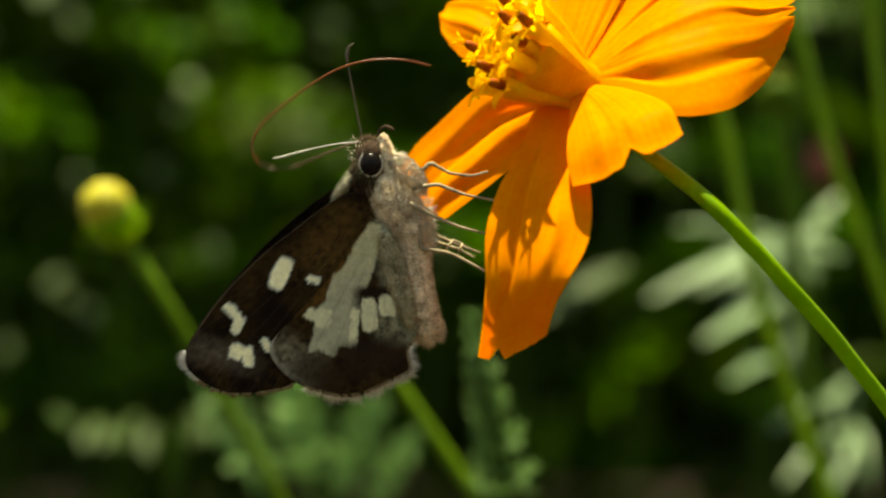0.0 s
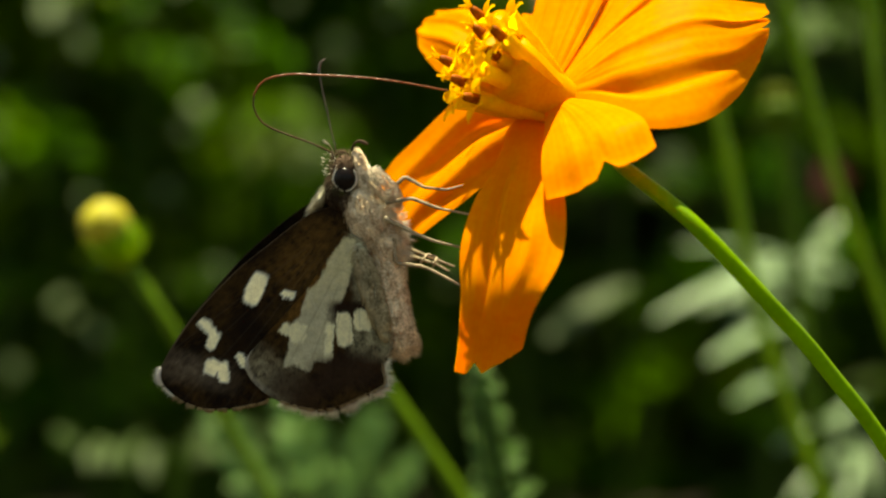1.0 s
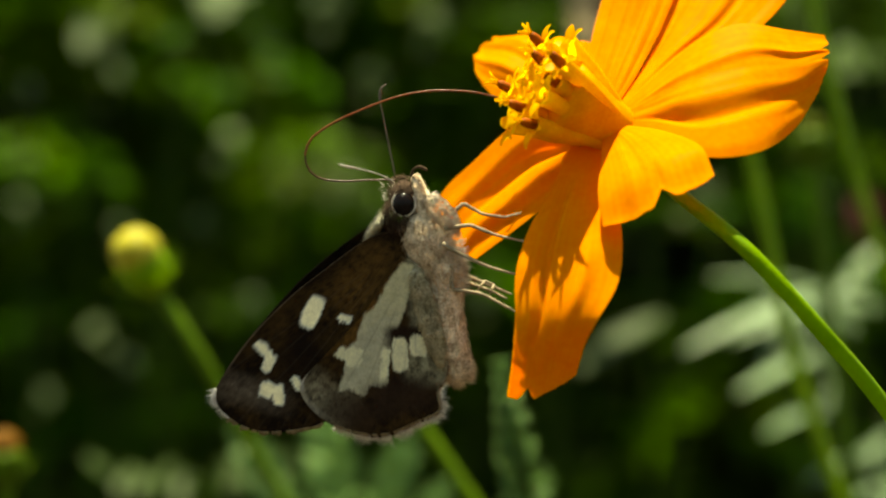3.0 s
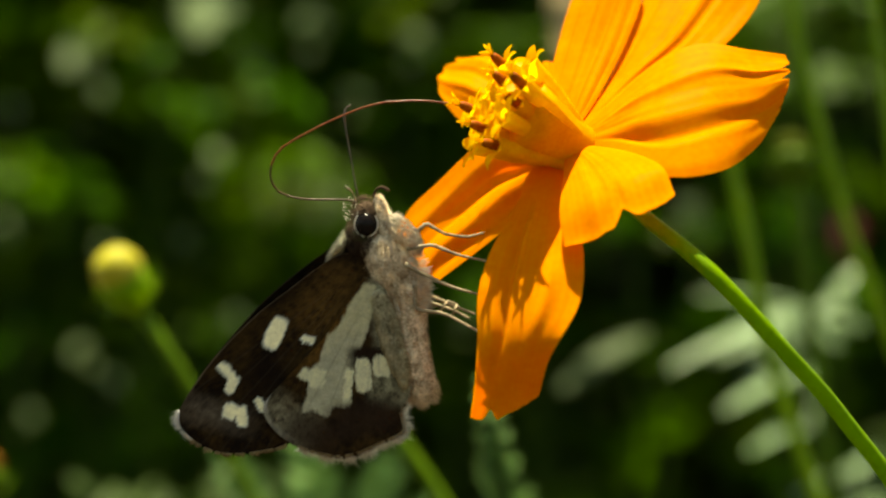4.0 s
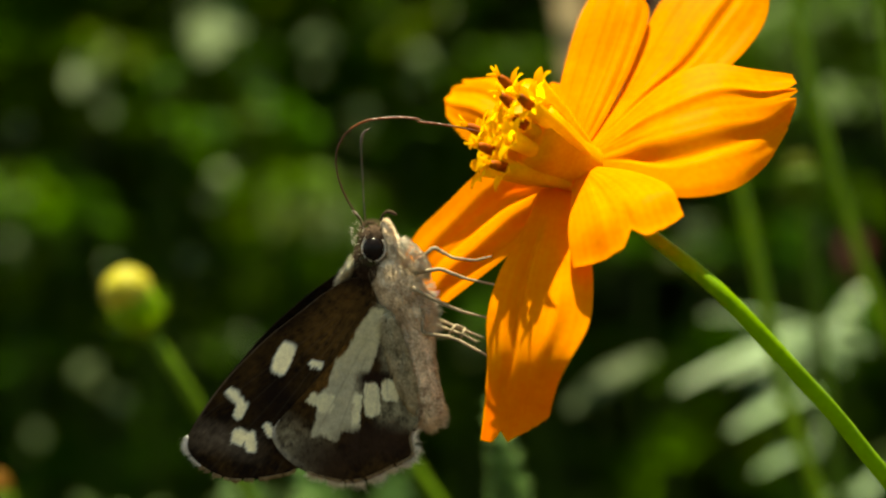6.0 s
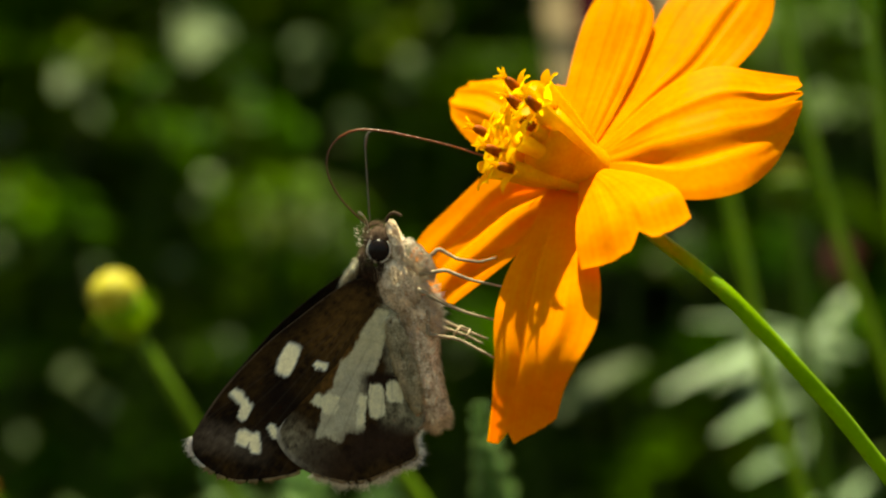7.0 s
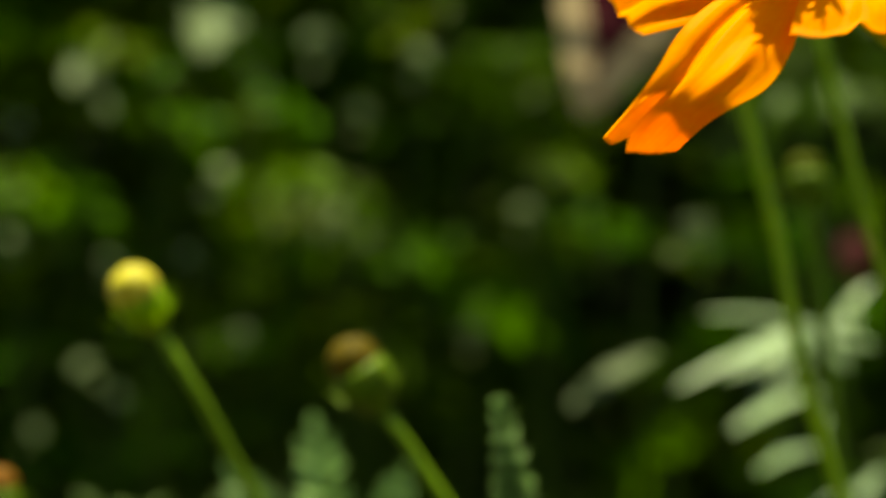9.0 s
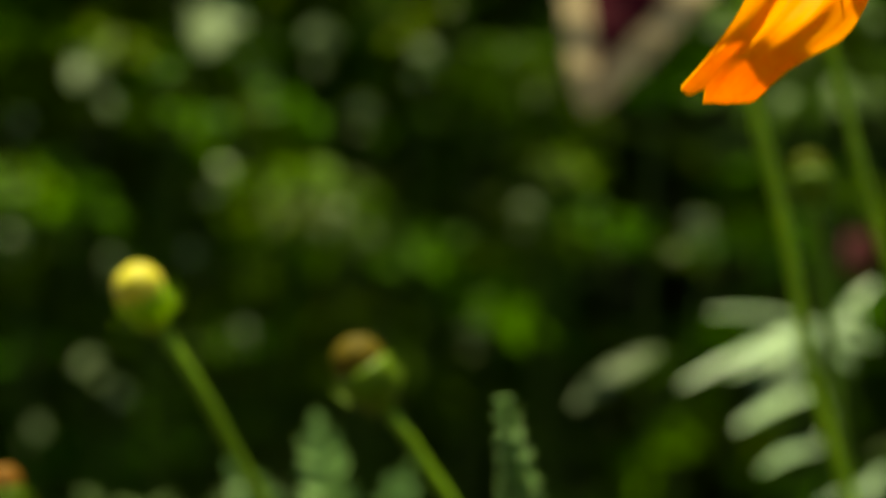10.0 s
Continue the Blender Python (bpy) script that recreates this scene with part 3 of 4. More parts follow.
FORE_EDGE = [(560, 232), (500, 240), (430, 283), (350, 345), (270, 408), (205, 470), (140, 540), (85, 612), (40, 685), (26, 722), (32, 755),
             (62, 788), (105, 815), (160, 832), (225, 832), (290, 822), (350, 802), (420, 720), (500, 560), (575, 380), (600, 300)]
HIND_EDGE = [(575, 300), (538, 365), (482, 450), (430, 520), (372, 586), (306, 650), (282, 695), (300, 740), (340, 780), (385, 806), (440, 824), (500, 834),
             (560, 824), (620, 797), (668, 775), (697, 752), (690, 700), (712, 660), (716, 630), (700, 560), (672, 450), (640, 340)]


def build_butterfly():
    bug = thing("butterfly", pose(-0.00492, SUBJECT, 0.49691),
                "dark brown skipper butterfly with cream wing spots clinging to the flower", "butterfly")
    lean = Matrix.Rotation(math.atan2(-BODY_AXIS.x, BODY_AXIS.z) * -1, 3, "Y")
    wings = {}
    for side, away in (("near", -1), ("far", 1)):
        grow = 1.0 if away < 0 else 1.018
        fore = [(FORE_HINGE[0] + (a - FORE_HINGE[0]) * grow, FORE_HINGE[1] + (b - FORE_HINGE[1]) * grow - ((5 + 30 * smooth_step(100, 380, a)) if away > 0 else 0))
                for a, b in FORE_EDGE]
        s, edge = wing_shape(FORE_HINGE, fore, fore_colour if away < 0 else far_shaded_colour, away, 13, 0.02, 0.6 if away < 0 else -0.6)
        y = 1.35 * away
        ob = part("forewing", s, WING, bug, "dark brown forewing with cream spots", Matrix.Translation(plan(*FORE_HINGE, y) * 0.001))
        part("fringe", fringe_shape(edge, 0.43, 0.56, 3, 0.22 if away < 0 else 0.7, away), FRINGE, ob, "white wing fringe")
        part("fringe", fringe_shape(edge, 0.56, 0.8, 6, 0.35), LEG, ob, "brown wing fringe")
        wings["fore", side] = ob, plan(*FORE_HINGE, y) * 0.001
        hind = [(HIND_HINGE[0] + (a - HIND_HINGE[0]) * (1 if away < 0 else 1.012), HIND_HINGE[1] + (b - HIND_HINGE[1]) * (1 if away < 0 else 1.044))
                for a, b in HIND_EDGE]
        s, edge = wing_shape(HIND_HINGE, hind, hind_colour, away, 12, 0.03, 0.6 if away < 0 else -0.6)
        y = 1.95 * away
        ob = part("hindwing", s, HIND_WING, bug, "brown hindwing with a large white patch", Matrix.Translation(plan(*HIND_HINGE, y) * 0.001))
        part("fringe", fringe_shape(edge, 0.43, 0.88, 4, 0.2 if away < 0 else 0.85, away), LEG if away < 0 else FRINGE, ob, "brown wing fringe" if away < 0 else "white wing fringe")
        wings["hind", side] = ob, plan(*HIND_HINGE, y) * 0.001
    # body
    s = Shape()
    thorax = [(plan(648, 268), (2.35, 2.3, 3.2), lean), (plan(690, 330), (2.1, 2.0, 2.8), lean)]
    for c, r, turn in thorax:
        s.blob(c, r, turn, 14, 20, 0.08)
    body = part("thorax", s, FUR, bug, "grey-brown furry thorax")
    part("fur", fur_shape(thorax, 1, 1500, 1.15, -BODY_AXIS), FUR, body)
    part("long_hair", fur_shape([(plan(690, 335), (2.2, 2.0, 3.0), lean)], 8, 160, 1.5, (0.8, -0.1, -0.6), 0.03, 0.5), HAIR, body, "silky pale hair")
    s = Shape()
    spine = spline([plan(698, 370, 0.2), plan(706, 470, 0.1), plan(726, 570), plan(750, 640), plan(766, 670)], 7)
    n = len(spine)
    s.tube(spine, [(1.9 - 0.6 * (i / n) - 0.8 * smooth_step(0.72, 1.03, i / n)) * (1 + 0.03 * math.cos(i * 2.4)) for i in range(n)], 18)
    belly = part("abdomen", s, FUR, bug, "tan furry abdomen")
    rnd = random.Random(12)
    fuzz = Shape()
    for i in range(2, n):
        r = 1.9 - 0.6 * (i / n) - 0.8 * smooth_step(0.72, 1.03, i / n)
        way = (spine[min(i + 1, n - 1)] - spine[i - 1]).normalized()
        a = way.orthogonal().normalized()
        b = way.cross(a)
        for _ in range(85):
            q = rnd.uniform(0, math.tau)
            out = a * math.cos(q) + b * math.sin(q)
            p = spine[i] + out * r * 0.97 + way * rnd.uniform(-0.3, 0.3)
            fuzz.hair(p, p + (way * 0.8 + out * rnd.uniform(0.1, 0.5)).normalized() * rnd.uniform(0.4, 0.9), 0.035)
    part("fur", fuzz, FUR, belly)
    # hair fold along the inner hindwing
    s = Shape()
    fold = fur_shape([(plan(655, 470, -1.9), (0.9, 0.35, 4.3), Matrix.Rotation(radians(-17), 3, "Y"))], 21, 2200, 1.3, (0.25, -0.05, -1), 0.04, 0.85)
    part("wing_fold_hair", fold, GREY_FUR, wings["hind", "near"][0], "", Matrix.Translation(-wings["hind", "near"][1]))
    # head
    s = Shape()
    skull = [(plan(582, 125), (1.30, 1.7, 1.5), lean)]
    s.blob(*skull[0], 12, 18, 0.06)
    head = part("head", s, DARK_FUR, bug, "dark furry head")
    part("fur", fur_shape([(plan(578, 118), (1.25, 1.6, 1.6), lean), (plan(566, 170), (1.25, 1.7, 1.4), lean)], 31, 700, 0.5, (-0.4, 0, 0.5), 0.035, 0.35), DARK_FUR, head)
    part("collar", fur_shape([(plan(500, 214), (0.36, 1.5, 1.5), Matrix.Rotation(radians(38), 3, "Y"))], 33, 900, 0.8, (-0.35, 0, -0.9), 0.04, 0.75), GREY_FUR, head, "pale neck hair")
    part("neck_fur", fur_shape([(plan(560, 205), (1.3, 1.95, 1.7), lean)], 34, 1300, 0.8, -BODY_AXIS, 0.04, 0.8), DARK_FUR, head, "dark brown neck fur")
    part("white_scales", fur_shape([(plan(546, 128), (0.80, 1.7, 1.9), lean)], 35, 70, 0.45, (-0.6, 0, 0.2), 0.028, 0.45), HAIR, head, "scattered white scales")
    for y in (-1, 1):
        s = Shape()
        s.blob(plan(580, 148, 1.4 * y), (1.0, 0.72, 1.08), None, 14, 20)
        part("eye", s, EYE, head, "glossy black compound eye")
        s = Shape()
        ring = [plan(580, 148, 1.3 * y) + Vector((1.06 * math.cos(q), 0, 1.14 * math.sin(q))) for q in (math.tau * k / 28 for k in range(29))]
        s.tube(ring, 0.09, 6)
        part("eye_ring", s, PALE_FUR, head, "pale ring of scales")
        s = Shape()
        s.tube(spline([plan(660, 200, 0.6 * y), plan(632, 155, 0.75 * y), plan(622, 105, 0.75 * y), plan(608, 66, 0.6 * y)], 5),
               [0.85, 0.82, 0.78, 0.74, 0.70, 0.68, 0.66, 0.65, 0.64, 0.63, 0.62, 0.60, 0.56, 0.50, 0.40, 0.26], 12)
        palp = part("palp", s, PALP_FUR, head, "cream furry palp")
        part("fur", fur_shape([(plan(627, 118, 0.75 * y), (0.62, 0.8, 1.8), Matrix.Rotation(radians(-16), 3, "Y"))], 41, 420, 0.42, (0.3, 0, 0.6), 0.035, 0.75), PALP_FUR, palp)
        s = Shape()
        s.tube(spline([plan(600, 66, 0.9 * y), plan(608, 46, 1.0 * y), plan(624, 38, 1.1 * y), plan(648, 48, 1.2 * y)], 5),
               [0.16, 0.15, 0.14, 0.13, 0.12, 0.12, 0.12, 0.12, 0.13, 0.14, 0.15, 0.16, 0.17, 0.16, 0.14, 0.08], 7)
        if y < 0:
            part("palp_tip", s, DARK_FUR, head, "dark thin palp tip")
    # pale breast below the palps
    part("breast_hair", fur_shape([(plan(690, 172, -0.5), (1.0, 1.9, 2.2), Matrix.Rotation(radians(-44), 3, "Y"))], 51, 1400, 0.8, (0.5, 0, -0.85), 0.04, 0.82), PALE_FUR, body, "cream breast hair")
    part("side_hair", fur_shape([(plan(700, 285), (1.7, 1.7, 3.0), lean)], 63, 700, 0.9, (1.0, -0.2, 0.25), 0.035, 0.45), HAIR, body, "pale hair along the breast")
    part("hip_hair", fur_shape([(plan(736, 345, -0.4), (0.5, 1.0, 1.6), lean)], 61, 160, 1.0, (0.9, -0.1, 0.1), 0.04, 0.6), HAIR, body, "white hip hair")
    # feelers
    s = Shape()
    s.tube(spline([(0, 0, 0), (-0.25, 0.2, 3.2), (-0.45, 0.3, 6.2), (-0.50, 0.3, 7.4), (-0.3, 0.3, 8.35), (0.25, 0.3, 8.75)], 6),
           [0.075] * 12 + [0.078, 0.08, 0.085, 0.09, 0.10, 0.115, 0.13, 0.145, 0.155, 0.155, 0.15, 0.14, 0.13, 0.115, 0.10, 0.09, 0.08, 0.07, 0.06, 0.05, 0.04], 8)
    upright = part("antenna", s, ANTENNA, bug, "thin club-ended antenna", Matrix.Translation(plan(552, 70, 0.6) * 0.001))
    s = Shape()
    s.tube(spline([(0, 0, 0), (-2.6, -0.2, -0.3), (-5.4, -0.3, -0.95), (-7.2, -0.3, -1.45), (-8.0, -0.3, -1.6)], 6),
           [0.055] * 10 + [0.06, 0.07, 0.08, 0.09, 0.10, 0.11, 0.115, 0.115, 0.11, 0.11, 0.10, 0.09, 0.08, 0.06, 0.03], 7)
    swinging = part("antenna", s, LIT_ANTENNA, bug, "thin club-ended antenna, coloured pale as if sunlit", Matrix.Translation(plan(548, 82, -0.6) * 0.001))
    # legs: hip, knee, ankle, foot
    for line in ([(700, 196, 0.5), (756, 143, 0.2), (813, 175, 0), (879, 183, 0.6), (926, 170, 1.6)],
                 [(700, 220, -1.6), (776, 207, -1.9), (855, 237, -1.9), (955, 257, -2.0)],
                 [(695, 264, -1.9), (792, 313, -2.2), (844, 333, -2.3), (973, 365, -2.2)],
                 [(728, 342, 0.3), (808, 375, 0.6), (902, 412, 0.4)],
                 [(724, 325, -1.6), (727, 397, -1.7), (803, 407, -1.6), (837, 420, -1.8), (949, 479, -2.6), (985, 522, -3.2)],
                 [(735, 372, 0.9), (795, 388, 1.2), (845, 404, 1.0), (885, 425, 0.6)]):
        s = Shape()
        path = bent([plan(*p) for p in line])
        m = len(path)
        s.tube(path, [0.25 - 0.17 * (i / m) ** 0.7 for i in range(m)], 8)
        for i in range(3, m):
            q = path[i]
            for turn in (-1, 1):
                s.hair(q, q + Vector((0.34, 0.1 * (-1) ** i, turn * (0.16 + 0.05 * (i % 3)))), 0.03)
        part("leg", s, LEG, bug, "thin jointed tan leg")
    s = Shape()
    for p, q in (((800, 402, -1.2), (822, 372, -1.0)), ((838, 410, -1.4), (850, 382, -1.2)), ((822, 372, -1.0), (852, 385, -0.6))):
        s.tube([plan(*p), plan(*q)], 0.12, 6)
    part("leg_spur", s, LEG, bug, "pale leg spur")
    return bug, wings, upright, swinging


butterfly, wings, upright_antenna, swinging_antenna = build_butterfly()

PIECES, TONGUE_LENGTH = 36, 33.0
TONGUE_ROOT = plan(552, 78, -0.2)


def build_tongue(bug):
    """The proboscis as a chain of short rigid pieces."""
    made = []
    step = TONGUE_LENGTH / PIECES
    for k in range(PIECES):
        s = Shape()
        r = 0.085 if k < 11 else 0.115 - 0.04 * k / PIECES
        s.tube([(-0.10, 0, 0), (0, 0, 0), (step * 0.5, 0, 0), (step, 0, 0), (step + 0.10, 0, 0)], [r * 0.7, r, r, r * 0.99, r * 0.7], 8)
        # the first pieces carry their shade in a darker colour
        made.append(part("proboscis_piece", s, SHADED_TONGUE if k < 11 else TONGUE, bug))
    return made


tongue = build_tongue(butterfly)


# ---- background plants ----
def leaf_mesh(name, seed, material, length, pairs, leaflet, wide, droop, lobes=True, forward=(0.5, 0.85), hang=0.18, top_heavy=False):
    """A feathery compound leaf that runs along +x from its foot and droops."""
    rnd = random.Random(seed)
    s = Shape()
    def on(f):
        return Vector((length * f, 0, length * (0.25 * f - droop * f * f)))
    s.tube([on(k / 8) for k in range(9)], [0.7 - 0.05 * k for k in range(9)], 5)
    for k in range(pairs + 1):
        f = 0.22 + 0.78 * k / pairs
        foot = on(f)
        along = (on(min(1, f + 0.03)) - on(f - 0.03)).normalized()
        size = leaflet * (0.35 + 0.75 * f if top_heavy else 0.65 + 0.6 * math.sin(math.pi * min(1, f * 0.95))) * rnd.uniform(0.8, 1.15)
        for side in ((-1, 1) if k < pairs or top_heavy else (0,)):
            d = (along * rnd.uniform(*forward) + Vector((0, side * 0.85, rnd.uniform(-0.25, 0.3)))).normalized()
            e = d.cross(Vector((0, 0, 1)) + Vector((rnd.uniform(-.5, .5), rnd.uniform(-.5, .5), 0))).normalized()
            up = e.cross(d)
            rows = []
            for i in range(7):
                g = i / 6
                w = wide * math.sin(math.pi * min(1, 0.08 + g * 0.92)) ** 0.8 * (1 + (0.3 if lobes and i % 2 else 0))
                c = foot + d * size * g - up * size * hang * g * g
                rows.append([c - e * w + up * w * 0.3, c, c + e * w + up * w * 0.3])
            s.grid(rows)
    return s.mesh(name, material)


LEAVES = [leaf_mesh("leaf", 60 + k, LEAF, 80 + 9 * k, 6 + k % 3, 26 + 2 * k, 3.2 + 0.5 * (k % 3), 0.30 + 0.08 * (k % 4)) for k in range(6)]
GREY_LEAVES = [leaf_mesh("grey_leaf", 84 + k, GREY_LEAF, 44, 4, 18, 3.6, 0.1, False, (-0.25, 0.1), 0.22) for k in range(2)]
SMALL_LEAVES = [leaf_mesh("pale_leaf", 86 + k, PALE_LEAF, 16, 1, 9, 3.2, 0.3, False) for k in range(2)]
GREEN_LEAVES = [leaf_mesh("small_leaf", 96 + k, LEAF, 26, 2, 11, 2.8, 0.3, False) for k in range(2)]
SUNLIT_LEAVES = [leaf_mesh("sunlit_leaf", 120 + k, LIT_LEAF, 24, 2, 13, 3.4, 0.3, False) for k in range(2)]
FERN_LEAVES = [leaf_mesh("fern_leaf", 90 + k, FERN_LEAF, 34, 8, 5.5, 1.2, 0.05) for k in range(2)]


def build_plant(x, y, height, seed, leaves, label):
    rnd = random.Random(seed)
    plant = thing("cosmos_plant", pose(x, y, 0), label, "plant", "leafy plants of the flower bed")
    s = Shape()
    lean_x, lean_y = rnd.uniform(-60, 60), rnd.uniform(-60, 60)
    def on(f):
        return Vector((lean_x * f * f, lean_y * f * f, height * 1000 * f - 15 * (1 - f)))
    s.tube([on(k / 10) for k in range(11)], [3.0 - 0.2 * k for k in range(11)], 7)
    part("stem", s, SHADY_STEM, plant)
    q = rnd.uniform(0, 6)
    for k in range(leaves):
        f = 0.2 + 0.8 * ((k + 0.5) / leaves) ** 0.8
        q += 2.4 + rnd.uniform(-0.5, 0.5)
        size = rnd.uniform(1.0, 1.6) * (1.15 - 0.25 * f)
        m = Matrix.LocRotScale(on(f) * 0.001, Euler((rnd.uniform(-0.5, 0.5), rnd.uniform(-0.5, 0.25), q)), (size, size, size))
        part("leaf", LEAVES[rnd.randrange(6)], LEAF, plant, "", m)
    return plant


rnd = random.Random(77)
for row, (y, count, tall) in enumerate(((1.04, 9, 0.94), (1.18, 10, 1.02), (1.36, 10, 1.10), (1.58, 10, 1.18), (1.82, 11, 1.28))):
    for k in range(count):
        x = (k + 0.5 - count / 2) / count * (1.0 * y + 0.35) + rnd.uniform(-0.05, 0.05)
        if 0.085 < x / y < 0.175:
            continue        # no plants here: the near-black hedge stands in for a shaded hollow
        build_plant(x, y + rnd.uniform(-0.07, 0.07), tall + rnd.uniform(-0.10, 0.08), 500 + 20 * row + k, 26,
                    "leafy green cosmos plant with feathery leaves in garden soil")


def build_hedge():
    """The dense greenery that closes the bed, with deep shade put into its near-black colour."""
    rnd = random.Random(9)
    s = Shape()
    for _ in range(9000):
        x, z = rnd.uniform(-1900, 1900), rnd.uniform(0, 1600)
        y = 2450 + rnd.uniform(-180, 180) + 60 * noise.noise((x * 0.004, z * 0.004, 0))
        d = Vector((rnd.gauss(0, 1), rnd.gauss(0, 1), rnd.gauss(0, 0.7))).normalized()
        e = d.orthogonal().normalized()
        up = e.cross(d)
        size = rnd.uniform(30, 65)
        c = Vector((x, y, z))
        rows = [[c + d * size * g - e * w * size, c + d * size * g + up * 0.04 * size, c + d * size * g + e * w * size]
                for g, w in ((0, 0.02), (0.35, 0.17), (0.7, 0.15), (1, 0.01))]
        s.grid(rows)
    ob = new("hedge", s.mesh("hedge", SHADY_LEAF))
    tagged(ob, "dense hedge leaves behind the bed, coloured near black for shade", "hedge", kind="stuff")
    # a near-black sheet added behind the leaves, in place of shade
    core = Shape()
    rows = [[(x, 2740 + 40 * noise.noise((x * .003, z * .003, 5)), z) for x in range(-2400, 2401, 120)] for z in range(0, 1561, 120)]
    core.grid(rows)
    core.grid([[(x, y + 260, z) for x, y, z in reversed(r)] for r in rows])
    core.grid([rows[-1], [(x, y + 260, z) for x, y, z in rows[-1]]])
    for k in (0, -1):
        core.grid([[r[k] for r in rows], [(r[k][0], r[k][1] + 260, r[k][2]) for r in rows]])
    core = new("hedge_backing", core.mesh("hedge_backing", SHADY_LEAF))
    tagged(core, "backing sheet behind the hedge, coloured near black for shade", "hedge", kind="structure")


build_hedge()


def build_bud(name, place, way, ball, cup, stem_to, material, label, stem_width, calyx_material):
    """A bud on a stem: place is the ball's centre, way its lean, stem_to the points of the stem (all metres)."""
    bud = thing(name, pose(*place), label, "flower bud", "buds of the flower bed")
    d = Vector(way).normalized()
    a = d.orthogonal().normalized()
    b = d.cross(a)
    turn = Matrix((a, b, d)).transposed()
    s = Shape()
    s.blob(d * 0.3 * ball, (ball, ball, ball * 0.95), turn, 14, 20, 0.06)
    part("head", s, material, bud)
    s = Shape()
    s.tube([-d * (ball * 0.2 + cup * 1.5), -d * (ball * 0.2 + cup * 1.35), -d * (ball * 0.2 + cup * 0.7), -d * ball * 0.25, d * ball * 0.02],
           [stem_width, cup * 0.55, cup * 0.92, cup * 1.0, cup * 0.93], 18)
    part("calyx", s, calyx_material, bud)
    for k in range(7):
        q = math.tau * k / 7
        out = a * math.cos(q) + b * math.sin(q)
        e = d.cross(out)
        rows = []
        s = Shape()
        for i in range(6):
            f = i / 5
            c = -d * (ball * 0.2 + cup * 0.9) + out * cup * (0.8 + 0.85 * f) + d * cup * 0.9 * f * f
            w = cup * 0.3 * (1 - f) + 0.03
            rows.append([c - e * w, c - d * 0.2, c + e * w])
        s.grid(rows)
        part("bract", s, calyx_material, bud)
    s = Shape()
    foot = -d * (ball * 0.2 + cup * 1.45)
    path = vine([foot] + [(Vector(p) - Vector(place)) * 1000 for p in stem_to], 8)
    s.tube(path, stem_width, 10)
    part("stem", s, BUD_STEM, bud)
    return bud


def at(u, v, d):
    """A place u to the right of and v above the lens's rest axis, in hundredths of its distance d."""
    return (u * d * 0.01, d, 0.5 + v * d * 0.01)


build_bud("flower_bud", at(-19.4, -2.1, 0.25), (-0.42, -0.32, 0.86), 3.8, 3.8,
          [at(-16.6, -6.6, 0.251), at(-13.2, -12.6, 0.254), at(-9.0, -20, 0.258), at(-2, -60, 0.27), at(2, -180, 0.278)],
          BUD_YELLOW, "round yellow cosmos bud in a green calyx", 1.0, CALYX)
build_bud("seed_head", at(-6.1, -6.5, 0.25), (-0.50, -0.05, 0.85), 4.0, 4.6,
          [at(-4.1, -9.6, 0.249), at(-2.05, -12.6, 0.248), at(2.7, -19.7, 0.247), at(9.5, -31, 0.247), at(17, -60, 0.25), at(20, -190, 0.262)],
          BUD_BROWN, "faded ochre flower bud in a green calyx", 1.0, DULL_CALYX)
build_bud("seed_head", at(-27.7, -14.0, 0.25), (-0.15, 0.1, 0.95), 3.0, 3.2,
          [at(-27.6, -17, 0.25), at(-27, -24, 0.25), at(-26, -198, 0.25)],
          BUD_RUST, "faded orange-brown flower bud on a thin stem", 1.0, DULL_CALYX)
build_bud("flower_bud", at(21.1, 5.3, 0.30), (-0.1, 0.2, 0.95), 3.2, 3.6,
          [at(21.8, 0.2, 0.30), at(22.8, -8, 0.30), at(25, -30, 0.30), at(26, -166, 0.30)],
          BUD_GREEN, "small olive green bud on a thin stem", 1.1, DULL_CALYX)

def build_tall_stem(points, width, label):
    plant = thing("flower_stalk", pose(*points[-1]), label, "plant stem", "bare stalks of the flower bed")
    s = Shape()
    line = vine([(Vector(p) - Vector(points[-1])) * 1000 for p in points], 8)
    s.tube(line, width, 10)
    part("stem", s, FAR_STEM, plant)
    return plant


stalks = [build_tall_stem([at(15.1, 20, 0.27), at(16.3, 9, 0.27), at(17.4, 4.8, 0.27), at(18.3, 1, 0.27), at(20.1, -7.6, 0.27), at(22.3, -14.5, 0.27),
                 at(27, -26, 0.27), at(34, -60, 0.27), at(38, -187, 0.27)], 1.15, "thick dull green cosmos stalk"), build_tall_stem([at(20.4, 22, 0.275), at(21.3, 13, 0.275), at(22.6, 7.8, 0.275), at(24.3, 1.6, 0.275), at(26.8, -5.1, 0.275), at(31, -17, 0.275),
                 at(38, -60, 0.275), at(40, -184, 0.275)], 0.95, "slender dull green cosmos stalk"), build_tall_stem([at(25.4, 22, 0.27), at(26.2, 14, 0.27), at(27.2, 6, 0.27), at(29, -10, 0.27), at(32, -60, 0.27), at(33, -187, 0.27)], 0.9,
                "slender green cosmos stalk")]


def facing(along, face):
    """The turn that lays a leaf's length along one way and shows its upper side to another."""
    x = Vector(along).normalized()
    z = (Vector(face) - x * x.dot(Vector(face))).normalized()
    return Matrix((x, z.cross(x), z)).transposed().to_quaternion()


